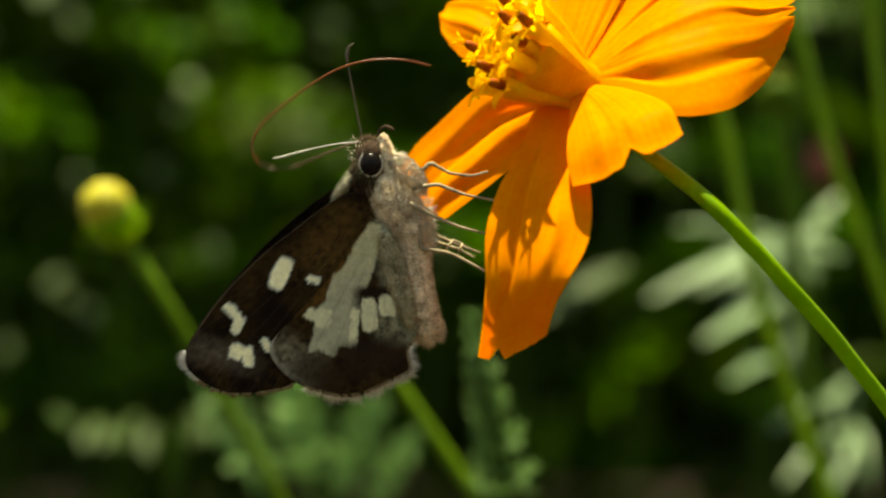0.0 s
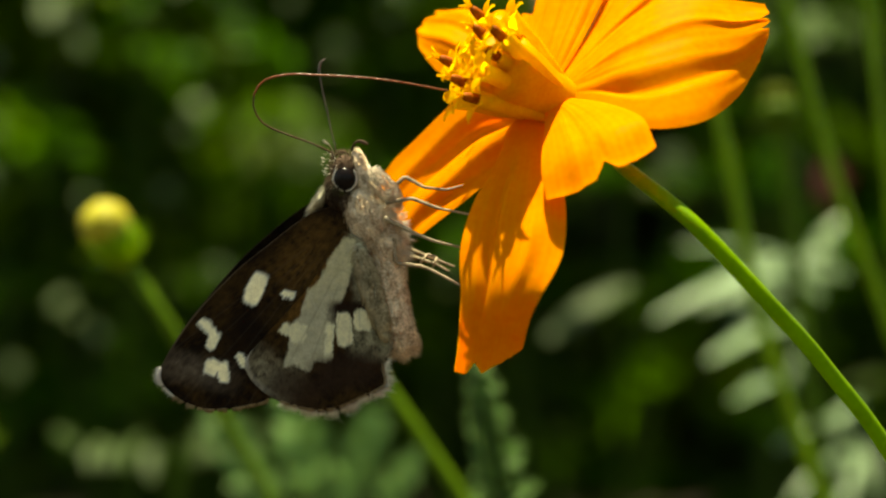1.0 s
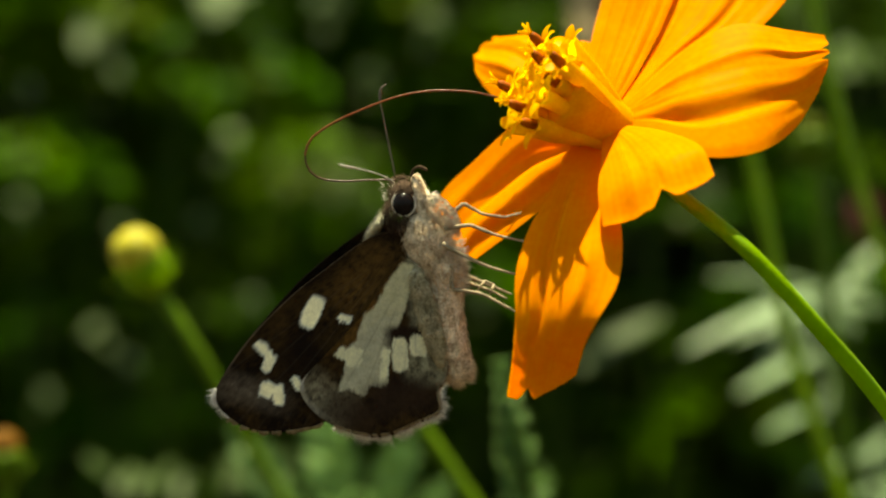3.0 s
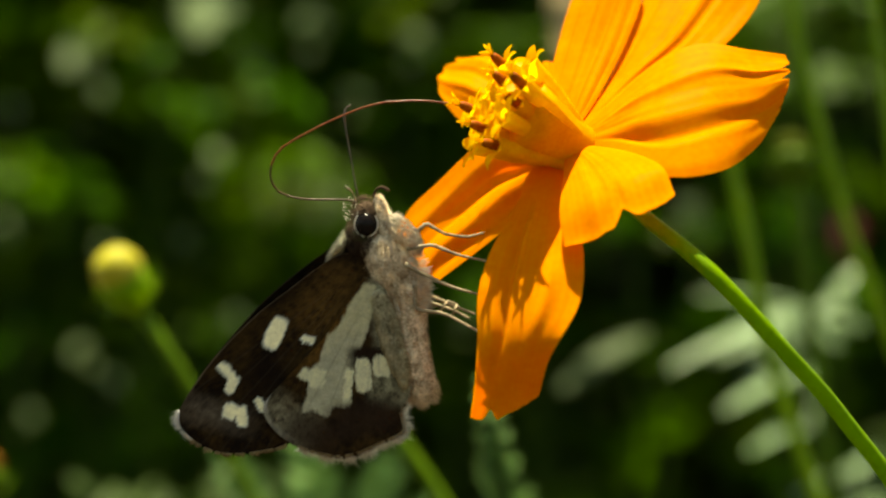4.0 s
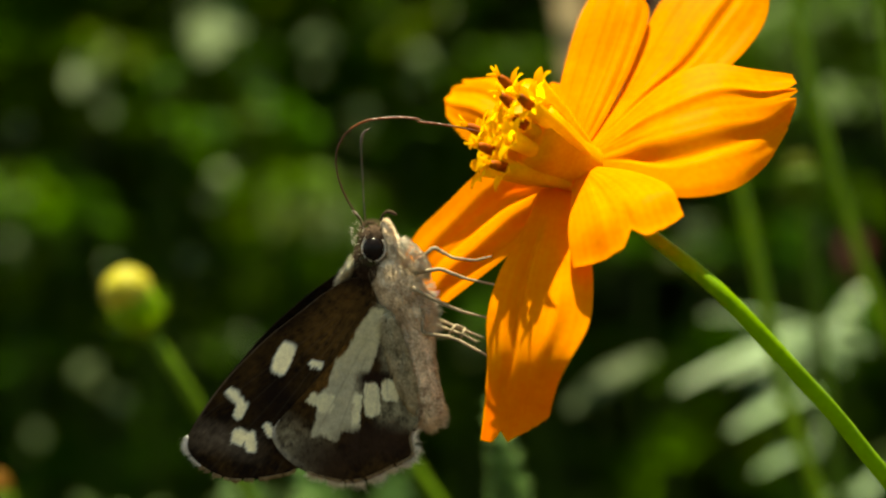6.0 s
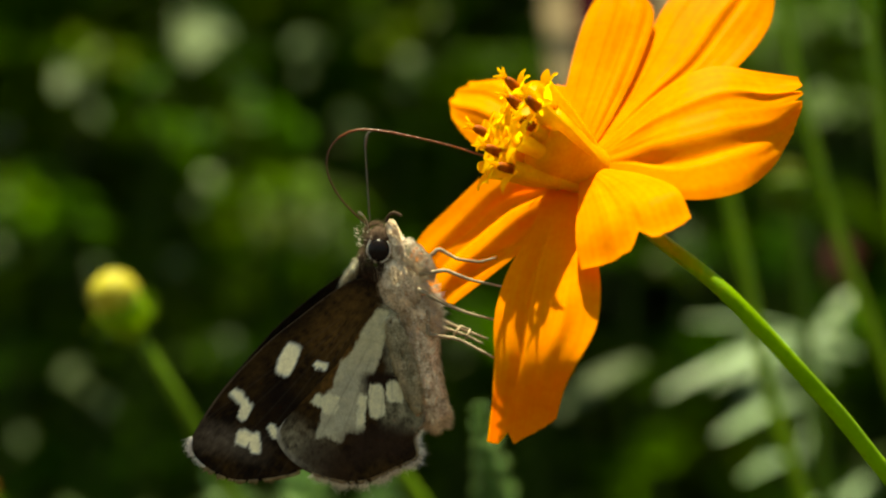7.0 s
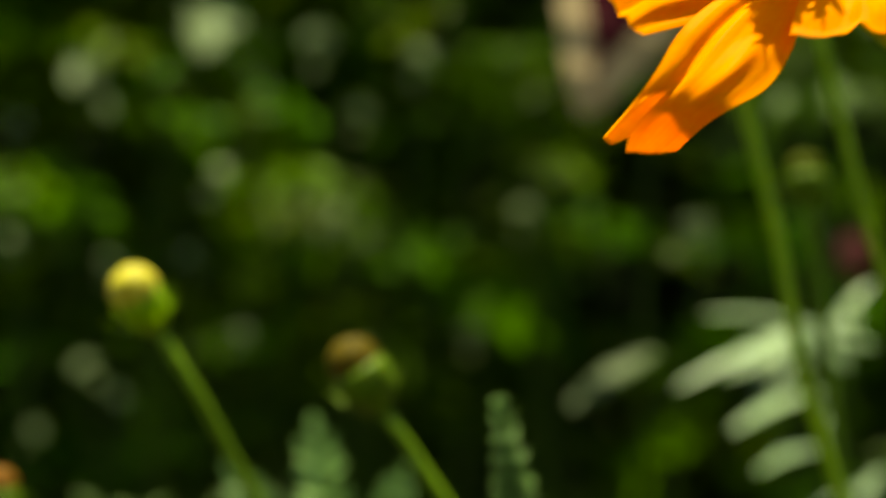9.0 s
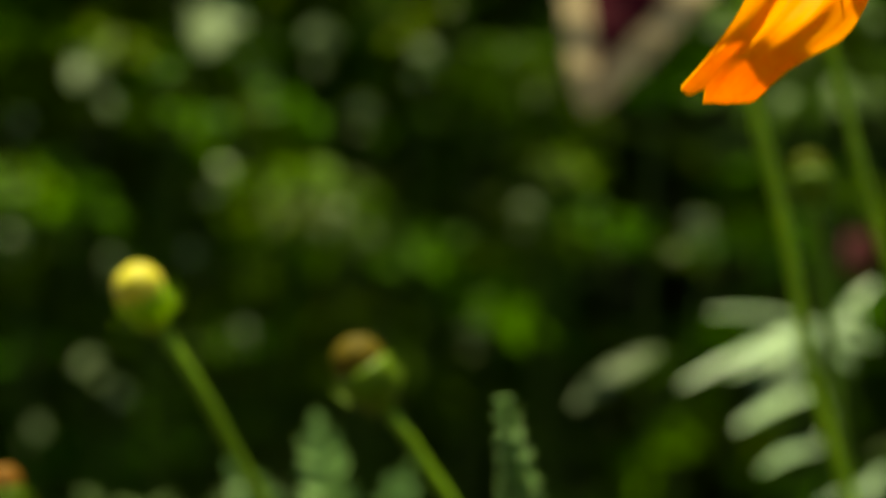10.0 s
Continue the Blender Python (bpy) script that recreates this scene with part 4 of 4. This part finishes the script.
def build_leafy_sprig(name, foot, leaves, label, meshes, material, stalk_material=None):
    """A sprig on the ground at foot, with its stalk up to each leaf's place."""
    sprig = thing(name, pose(foot[0], foot[1], 0), label, "plant", "leafy sprigs")
    for place, along, face, size, k in leaves:
        s = Shape()
        end = (Vector(place) - Vector((foot[0], foot[1], 0))) * 1000
        s.tube(spline([(0, 0, -10), (end.x * 0.25, end.y * 0.25, end.z * 0.6), end], 8), [1.1 - 0.03 * i for i in range(17)], 6)
        stalk = part("stalk", s, stalk_material or FAR_STEM, sprig)
        part("leaf", meshes[k], material, stalk, "", Matrix.LocRotScale(end * 0.001, facing(along, face), (size, size, size)))


def build_silvery_plant(foot, fork, leaflets, label, material, bulge=0.12, stem=1.0):
    """A stalk from the ground to a fork, with long lance-shaped leaflets; each has a foot, a tip and a width in millimetres."""
    plant = thing("silvery_plant", pose(foot[0], foot[1], 0), label, "plant", "leafy sprigs")
    base = Vector((foot[0], foot[1], 0))
    s = Shape()
    top = (Vector(fork) - base) * 1000
    s.tube(spline([(0, 0, -10), (top.x * 0.3, top.y * 0.3, top.z * 0.6), top], 8), [stem * (1.2 - 0.03 * i) for i in range(17)], 6)
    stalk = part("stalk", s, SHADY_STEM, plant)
    for k, (start, end, wide) in enumerate(leaflets):
        rnd = random.Random(70 + k)
        p, q = (Vector(start) - base) * 1000, (Vector(end) - base) * 1000
        full = rnd.uniform(0.75, 1.2)
        q += Vector((rnd.uniform(-1, 1), 0, rnd.uniform(-1, 1))) * (q - p).length * 0.16
        d = (q - p).normalized()
        side = d.cross(Vector((rnd.uniform(-0.3, 0.2), -0.55, 0.8))).normalized()
        up = side.cross(d)
        rows = []
        s = Shape()
        for i in range(10):
            f = i / 9
            w = wide * full * math.sin(math.pi * (0.06 + 0.92 * f)) ** 0.7 * (1 + 0.12 * (-1) ** i)
            c = p.lerp(q, f) + up * (q - p).length * bulge * math.sin(math.pi * f)
            rows.append([c - side * w + up * w * 0.25, c - side * w * 0.5 + up * w * 0.05, c, c + side * w * 0.5 + up * w * 0.05, c + side * w + up * w * 0.25])
        s.grid(rows)
        s.tube([p, p.lerp(q, 0.5) + up * (q - p).length * bulge * 0.9, q], [0.5 * stem, 0.4 * stem, 0.1], 5)
        s.tube([top, top.lerp(p, 0.5) + Vector((0, 1, -1)), p], 0.4 * stem, 5)
        part("leaflet", s, material, stalk)


build_silvery_plant((0.115, 0.50), at(22.4, -6.5, 0.46), [
    (at(21.8, -4.6, 0.455), at(14.2, -7.6, 0.44), 1.6), (at(22.1, -3.9, 0.46), at(15.4, -5.4, 0.45), 1.8),
    (at(21.8, -3.9, 0.465), at(15.0, -4.4, 0.46), 1.3), (at(22.1, -4.9, 0.455), at(16.6, -7.3, 0.44), 1.7),
    (at(22.1, -5.6, 0.46), at(18.3, -7.7, 0.445), 1.6), (at(21.8, -4.6, 0.455), at(24.8, -2.9, 0.46), 1.6),
    (at(22.1, -4.6, 0.455), at(25.2, -4.9, 0.455), 1.5), (at(22.1, -4.6, 0.455), at(24.1, -6.3, 0.45), 1.4),
    (at(23.1, -3.9, 0.46), at(25.9, -1.9, 0.465), 1.2)],
    "pale silvery green leaf with long leaflets in full sun", SILVER_LEAF, 0.05)
build_silvery_plant((0.118, 0.49), at(22.6, -9.5, 0.45), [
    (at(22.1, -8.0, 0.45), at(17.4, -10.2, 0.43), 1.7), (at(22.1, -7.6, 0.455), at(17.8, -9.0, 0.445), 1.5),
    (at(22.1, -11.4, 0.44), at(18.2, -13.9, 0.42), 1.7), (at(22.4, -11.4, 0.445), at(19.4, -11.8, 0.44), 1.2),
    (at(23.8, -14.6, 0.45), at(25.5, -13.0, 0.44), 1.9)],
    "pale silvery green leaf over the dark bed", SILVER_LEAF, 0.05)
build_silvery_plant((0.06, 0.55), at(13.2, -6.0, 0.49), [(at(12.4, -5.6, 0.48), at(7.6, -8.9, 0.47), 3.6)],
                    "single pale grey-green leaf on a thin stalk", GREY_LEAF, 0.03)
build_leafy_sprig("silvery_plant", (0.055, 0.53), [
    (at(15.5, 2.6, 0.55), (-0.6, 0.1, -0.7), (0.3, -0.85, 0.3), 0.9, 1)],
    "pale sage green leaves on thin stalks", SMALL_LEAVES, PALE_LEAF, SHADY_STEM)
def feather(foot, top, pairs, size, wide):
    """Leaflets in pairs up a spine, shorter towards its tip."""
    made, rnd = [], random.Random(52)
    for k in range(pairs + 1):
        f = k / pairs
        u, v, d = (p + (q - p) * f for p, q in zip(foot, top))
        grow = size * (1.0 - 0.72 * f)
        for side in (-1, 1):
            made.append((at(u, v, d), at(u + side * grow * rnd.uniform(0.7, 1.0), v + grow * rnd.uniform(0.5, 0.9), d + rnd.uniform(-0.004, 0.004)), wide * (1 - 0.3 * f)))
            made.append((at(u + side * grow * 0.4, v + grow * 0.25, d), at(u + side * grow * 0.95, v + grow * rnd.uniform(0.0, 0.3), d), wide * 0.7))
    return made


build_silvery_plant((0.012, 0.262), at(3.0, -10.0, 0.25), feather((4.4, -19.5, 0.25), (2.5, -8.6, 0.248), 9, 2.2, 0.5),
                    "young plant with a feathery blue-green leaf", FERN_LEAF, 0.0, 0.5)
build_silvery_plant((0.125, 0.49), at(26.4, -15.4, 0.455), [
    (at(26.0, -15.8, 0.45), at(22.4, -19.0, 0.43), 1.1), (at(26.4, -15.8, 0.45), at(24.0, -19.8, 0.43), 1.1),
    (at(26.6, -15.8, 0.45), at(25.4, -19.8, 0.43), 1.1), (at(26.8, -15.8, 0.45), at(27.2, -19.4, 0.44), 1.1),
    (at(26.2, -12.6, 0.46), at(24.6, -14.6, 0.45), 1.2), (at(24.4, -14.0, 0.46), at(21.2, -15.2, 0.45), 1.2)],
    "pale silvery green leaf low in the bed", SILVER_LEAF)
build_leafy_sprig("young_plant", (-0.03, 0.33), [
    (at(-7.0, -20.5, 0.34), (-0.15, 0.05, 0.97), (0.1, -0.9, 0.3), 1.0, 1), (at(-6.0, -20.5, 0.33), (0.35, 0, 0.9), (0.1, -0.9, 0.3), 0.8, 0),
    (at(-8.5, -20.5, 0.35), (-0.55, 0.05, 0.8), (0.1, -0.9, 0.3), 0.9, 0), (at(-4.0, -21, 0.34), (0.5, 0.05, 0.8), (0.1, -0.9, 0.3), 0.6, 1)],
    "blue-green feathery leaves low in the bed", FERN_LEAVES, FERN_LEAF)
build_leafy_sprig("silvery_plant", (-0.07, 0.46), [
    (at(-15.5, -15.6, 0.42), (-0.9, 0.1, -0.1), (0.1, -0.3, 0.9), 0.55, 0), (at(-15.0, -15.2, 0.44), (0.9, 0.1, -0.1), (0.1, -0.3, 0.9), 0.5, 1)],
    "dull grey-green leaves low in the bed", GREY_LEAVES, GREY_LEAF, SHADY_STEM)
# small leaves scattered through the greenery, their pale colour painting sunlit glints
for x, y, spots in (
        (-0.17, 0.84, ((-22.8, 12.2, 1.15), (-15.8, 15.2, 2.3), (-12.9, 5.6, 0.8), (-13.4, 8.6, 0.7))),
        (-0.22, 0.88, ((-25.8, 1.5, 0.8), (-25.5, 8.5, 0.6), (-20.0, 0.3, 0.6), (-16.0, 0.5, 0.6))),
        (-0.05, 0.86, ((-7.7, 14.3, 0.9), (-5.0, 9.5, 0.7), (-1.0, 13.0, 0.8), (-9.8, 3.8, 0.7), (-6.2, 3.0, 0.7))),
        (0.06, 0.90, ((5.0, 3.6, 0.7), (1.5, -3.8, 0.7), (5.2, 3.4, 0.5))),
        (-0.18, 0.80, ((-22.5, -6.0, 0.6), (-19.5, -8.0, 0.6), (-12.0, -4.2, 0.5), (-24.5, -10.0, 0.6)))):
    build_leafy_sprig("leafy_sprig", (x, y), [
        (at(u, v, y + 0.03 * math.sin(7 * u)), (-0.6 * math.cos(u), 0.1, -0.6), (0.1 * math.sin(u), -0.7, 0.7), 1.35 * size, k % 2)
        for k, (u, v, size) in enumerate(spots)], "thin sprig with small leaves coloured pale like sunlit glints", SMALL_LEAVES, PALE_LEAF, SHADY_STEM)
build_leafy_sprig("leafy_sprig", (-0.05, 0.96), [
    (at(u, v, 0.94 + 0.03 * math.cos(5 * u)), (math.cos(u), 0.1, -0.4 * math.sin(v)), (0.2 * math.sin(u), -0.6, 0.8), 2.3, k % 2)
    for k, (u, v) in enumerate(((-9, -3), (-6, -1), (-3, 2), (-8, 2), (-4, -4), (0, 0), (-11, 0), (1, 3), (-6.5, -6), (-1, -3)))],
    "thin sprig with broad green leaves", GREEN_LEAVES, LEAF, SHADY_STEM)
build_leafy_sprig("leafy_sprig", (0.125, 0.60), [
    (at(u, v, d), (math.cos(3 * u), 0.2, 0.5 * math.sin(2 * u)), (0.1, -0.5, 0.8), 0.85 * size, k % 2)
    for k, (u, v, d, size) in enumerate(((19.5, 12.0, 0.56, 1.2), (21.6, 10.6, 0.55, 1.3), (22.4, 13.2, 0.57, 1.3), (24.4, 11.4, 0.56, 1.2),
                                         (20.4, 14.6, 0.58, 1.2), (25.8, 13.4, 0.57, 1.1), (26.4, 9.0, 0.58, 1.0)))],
    "thin sprig with green leaves coloured bright as if sunlit", SUNLIT_LEAVES, LIT_LEAF, SHADY_STEM)
rnd = random.Random(31)
for k in range(13):
    y = rnd.uniform(0.72, 0.92)
    u = -27 + 54 * (k + rnd.random()) / 13
    low = -2 if 2 < u < 22 else -6
    if 8 < u < 19:
        continue
    build_leafy_sprig("leafy_sprig", (u * y * 0.01, y + 0.02), [
        (at(u + rnd.uniform(-4, 4), rnd.uniform(low, 16), y + rnd.uniform(-0.04, 0.04)),
         (rnd.uniform(-1, 1), rnd.uniform(-0.4, 0.4), rnd.uniform(-0.6, 0.3)), (rnd.uniform(-0.4, 0.4), -0.6, 0.8), rnd.uniform(0.9, 1.7), q % 2)
        for q in range(4)], "thin sprig with small green leaves", GREEN_LEAVES, LEAF, SHADY_STEM)


def build_coleus(foot, leaves, label):
    """A stalk with pointed two-coloured leaves; each leaf has a foot, a tip, half its width and the burgundy share."""
    plant = thing("coleus_plant", pose(foot[0], foot[1], 0), label, "plant", "burgundy foliage plants")
    base = Vector((foot[0], foot[1], 0))
    for k, (start, end, wide, share) in enumerate(leaves):
        p, q = (Vector(start) - base) * 1000, (Vector(end) - base) * 1000
        s = Shape()
        s.tube(spline([(0, 0, -10), (p.x * 0.4, p.y * 0.8 + 30, p.z * 0.6), p + Vector((0, 8, -2)), p], 8), 1.2, 7)
        stalk = part("stalk", s, SHADY_STEM, plant)
        d = (q - p).normalized()
        side = d.cross(Vector((0, -0.8, 0.6))).normalized()
        up = side.cross(d)
        middle, rim, rows, left, right = Shape(), Shape(), [], [], []
        for i in range(21):
            f = i / 20
            w = 1.35 * wide * min(1, f / 0.2 + 0.1) ** 0.6 * (1 - f) ** 0.72 * (1.06 if i % 2 else 0.97) + 0.1
            c = p.lerp(q, f) + up * 4 * math.sin(math.pi * f)
            x = w * share * smooth_step(0.94, 0.45, f)
            ridge = lambda g: c + side * g - up * (0.22 * abs(g) - 0.5 * math.cos(f * 30))
            rows.append([ridge(-x), ridge(-x * 0.5), ridge(0), ridge(x * 0.5), ridge(x)])
            left.append([ridge(-w), ridge(-0.5 * (w + x)), ridge(-x)])
            right.append([ridge(x), ridge(0.5 * (w + x)), ridge(w)])
        middle.grid(rows)
        rim.grid(left)
        rim.grid(right)
        leaf = part("leaf", middle, BURGUNDY, stalk)
        if share < 1:
            part("leaf_edge", rim, CREAM, stalk, "cream leaf edge")


build_coleus((0.06, 0.56), [(at(12.4, 22.0, 0.48), at(7.9, 8.6, 0.47), 23, 0.54)], "burgundy coleus leaf with a broad cream edge")
build_coleus((0.15, 0.66), [(at(24.9, 1.6, 0.62), at(23.8, -2.6, 0.61), 5, 1.0)], "dark burgundy leaf in the shade")


# ---- what moves ----
FLOWER_ROWS = [
    # seconds, x and z in millimetres, degrees clockwise
    (0.00, 12.50, 508.45, 0.36), (0.50, 10.80, 508.48, 0.00), (1.00, 10.85, 508.85, 0.00), (1.50, 11.95, 509.05, -0.09),
    (2.00, 13.38, 509.25, 0.58), (3.50, 13.57, 508.70, 0.81), (4.00, 12.04, 508.58, 0.54), (4.50, 10.67, 508.42, 0.00),
    (5.00, 10.23, 507.98, -0.17), (5.50, 10.66, 508.32, 0.18), (7.00, 13.22, 509.10, 0.02), (7.50, 12.68, 508.80, 0.43),
    (7.80, 12.39, 508.66, 0.50), (7.90, 12.36, 508.69, 1.00), (8.00, 12.55, 509.00, 1.40), (8.10, 13.75, 510.75, 6.80),
    (8.20, 15.35, 512.82, 13.80)]
FLOWER_LATE = [
    (8.30, 17.91, 515.50, 20.20), (8.40, 19.84, 517.44, 23.00), (8.60, 23.28, 522.13, 23.00), (8.80, 28.50, 525.18, 23.50),
    (9.00, 32.80, 527.80, 25.35), (9.30, 38.40, 533.30, 26.00), (9.60, 40.80, 538.00, 26.00), (10.00, 38.90, 532.40, 24.80)]
BUTTERFLY_ROWS = [
    (0.00, -3.12, 497.06, 0.36), (0.50, -4.84, 497.05, 0.00), (1.00, -4.87, 497.42, 0.00), (1.50, -3.75, 497.54, -0.09),
    (2.00, -2.32, 497.95, 0.58), (3.50, -2.01, 497.26, 0.81), (4.00, -3.53, 497.17, 0.54), (4.50, -4.92, 496.91, 0.00),
    (5.00, -5.31, 496.31, -0.17), (5.50, -4.88, 496.64, 0.18), (7.00, -2.47, 497.42, 0.02), (7.50, -2.91, 497.37, 0.43),
    (7.80, -3.17, 497.31, 0.00), (7.90, -2.73, 497.71, 0.00)]
BUTTERFLY_FLIGHT = [
    # seconds, x, z, degrees clockwise, degrees of turn towards the lens
    (8.00, -4.90, 500.0, -6, 5), (8.10, -14.0, 503.6, -10, 20), (8.20, -29.28, 507.42, 5, 30), (8.30, -45.75, 512.54, 0, 40),
    (8.40, -64.32, 518.17, 0, 50), (8.70, -150, 560, 0, 60), (9.2, -420, 700, 0, 60), (10.00, -1100, 950, 0, 60)]
TONGUE_EARLY = [
    # seconds, then the heading in degrees at ten even steps along the proboscis
    (0.0, 199, 203, 203, 156, 64, 37, 37, 30, 18, 6), (0.2, 170, 172, 166, 110, 36, 15, 7, 0, -8, -14), (0.5, 155, 163, 158, 95, 17, -2, -1, -3, -6, -8),
    (1.0, 151, 162, 156, 89, 13, -4, -3, -5, -7, -8), (1.6, 153, 162, 157, 92, 15, 0, -3, -5, -7, -8),
    (2.0, 190, 196, 199, 150, 54, 19, 19, 15, 7, 0), (3.5, 175, 182, 164, 81, 30, 26, 23, 14, 6, -1),
    (4.2, 178, 184, 168, 88, 34, 28, 24, 14, 6, -1), (4.5, 194, 198, 192, 135, 67, 50, 42, 32, 23, 13)]
TONGUE_LATE = [
    (4.8, 195, 190, 172, 118, 68, 52, 45, 41, 36, 30), (5.0, 195, 190, 172, 118, 68, 52, 45, 41, 36, 30),
    (5.2, 140, 128, 100, 52, 16, 10, 8, 0, -6, -12), (5.4, 172, 162, 132, 84, 50, 36, 26, 14, 6, 0), (5.5, 195, 188, 163, 108, 63, 52, 52, 49, 45, 40),
    (5.7, 124, 112, 90, 44, 8, 2, -4, -10, -8, -4), (6.6, 142, 130, 105, 46, -3, -12, -13, -16, -12, -6),
    (7.0, 142, 130, 105, 46, -3, -12, -13, -16, -12, -6), (7.2, 174, 175, 165, 109, 45, 20, 10, -2, -9, -9),
    (7.4, 165, 178, 174, 105, 39, 15, 4, -19, -58, -99), (7.5, 170, 176, 167, 112, 45, 13, -7, -48, -99, -176),
    (7.7, 165, 172, 150, 85, 40, -15, -95, -190, -300, -430), (7.8, 142, 154, 125, 60, -16, -96, -189, -295, -431, -560)]
TONGUE_END = [
    (7.9, 110, 110, 60, -40, -150, -270, -400, -540, -690, -850), (10.0, 110, 110, 60, -40, -150, -270, -400, -540, -690, -850)]


def tongue_poses(headings):
    step = TONGUE_LENGTH / PIECES
    p, poses = TONGUE_ROOT.copy(), []
    for k in range(PIECES):
        f = k * step / 27.2 * 9
        i = min(8, int(f))
        h = headings[i] + (headings[i + 1] - headings[i]) * (f - i)
        way = Vector((math.cos(radians(h)), -0.10 + 0.8 * smooth_step(6.0, 8.0, f), math.sin(radians(h)))).normalized()
        poses.append(Matrix.Translation(p * 0.001) @ Matrix.Rotation(-radians(h), 4, "Y"))
        p = p + way * step
    return poses


def motions():
    walk(flower, [(t, pose(x * 0.001, SUBJECT, z * 0.001, 0, r, 0)) for t, x, z, r in FLOWER_ROWS + FLOWER_LATE])
    # the stem swings less than the bloom when the weight lifts off
    walk(flower_stem, [(t, pose(0, 0, 0, 0, -0.62 * max(0, r - 1), 0)) for t, x, z, r in FLOWER_ROWS + FLOWER_LATE])
    # the two petals that the butterfly clung to spring up
    walk(low_petal, [(t, pose(0, 0, 0, 3.37 * f, 6.33 * f, 2.43 * f)) for t, f in (
        (0.0, 0), (7.9, 0), (8.0, 0.8), (8.1, 1.4), (8.2, 1.15), (8.3, 1.0), (8.6, 1), (10.0, 1))])
    walk(left_petal, [(t, pose(0, 0, 0, 6.38 * f, a, turn)) for t, f, a, turn in (
        (0.0, 0, 0, 0), (7.9, 0, 0, 0), (8.0, 0.1, -0.5, 8), (8.1, 0.3, -2.0, 20), (8.2, 0.6, -2.2, 12), (8.3, 0.85, -1.5, 5), (8.4, 0.95, -1.2, 2),
        (8.6, 1, -1.35, 0.84), (10.0, 1, -1.35, 0.84))])
    # the stalks beside it follow slowly
    for stalk, sway in zip(stalks, (0.42, 0.3, 0.2)):
        foot = stalk.matrix_basis.translation.copy()
        walk(stalk, [(t, Matrix.Translation(foot) @ pose(0, 0, 0, 0, sway * f, 0)) for t, f in (
            (0.0, 0), (8.0, 0), (8.5, 0.45), (9.0, 0.8), (9.5, 1.0), (10.0, 1.0))])
    walk(butterfly, [(t, pose(x * 0.001, SUBJECT, z * 0.001, 0, r, 0)) for t, x, z, r in BUTTERFLY_ROWS]
         + [(t, pose(x * 0.001, SUBJECT, z * 0.001, 0, r, turn)) for t, x, z, r, turn in BUTTERFLY_FLIGHT])
    # wing beats: degrees by which the wings stand open
    beats = [(0.0, 0), (7.8, 0), (7.9, 32), (7.9667, 75), (8.0, 42), (8.0333, 10), (8.0667, 70), (8.1, 40), (8.1333, 5), (8.1667, 55),
             (8.2, 70), (8.2333, 125), (8.2667, 70), (8.3, 15), (8.3333, 70), (8.3667, 125), (8.4, 70), (10.0, 70)]
    for (kind, side), (ob, hinge) in wings.items():
        sign = 1 if side == "near" else -1
        share = 1.0 if kind == "fore" else 0.85
        walk(ob, [(t, Matrix.Translation(hinge) @ Matrix.Rotation(radians(sign * share * a), 4, BODY_AXIS)) for t, a in beats])
    root = plan(552, 70, 0.6) * 0.001
    walk(upright_antenna, [(t, Matrix.Translation(root) @ pose(0, 0, 0, 0, a, 0)) for t, a in (
        (0.0, -7), (1.0, -8), (2.0, -10), (3.5, -7), (4.5, -4), (5.0, 1), (7.5, 0), (10.0, 0))])
    root = plan(548, 82, -0.6) * 0.001
    walk(swinging_antenna, [(t, Matrix.Translation(root) @ pose(0, 0, 0, 0, a, b)) for t, a, b in (
        (0.0, 0, 0), (0.15, 5, 3), (0.35, 20, 84), (1.7, 20, 84), (1.9, 5, 5), (2.2, 0, 0), (2.8, 20, 30), (3.4, 20, 84), (4.2, 20, 84),
        (4.4, 3, 3), (4.7, 0, 0), (4.95, 20, 84), (10.0, 20, 84))])
    table = TONGUE_EARLY + TONGUE_LATE + TONGUE_END
    times = sorted({row[0] for row in table} | {7.45, 7.5333, 7.5667, 7.6, 7.6333, 7.6667, 7.7333, 7.7667, 7.8333, 7.8667, 4.9, 5.1, 5.3, 5.45, 5.6, 6.2})
    rows = [[] for _ in range(PIECES)]
    for t in times:
        j = max(k for k, row in enumerate(table) if row[0] <= t)
        a, b = table[j], table[min(j + 1, len(table) - 1)]
        f = (t - a[0]) / (b[0] - a[0]) if b[0] > a[0] else 0
        for k, m in enumerate(tongue_poses([p + (q - p) * f for p, q in zip(a[1:], b[1:])])):
            rows[k].append((t, m))
    for piece, row in zip(tongue, rows):
        walk(piece, row)


motions()
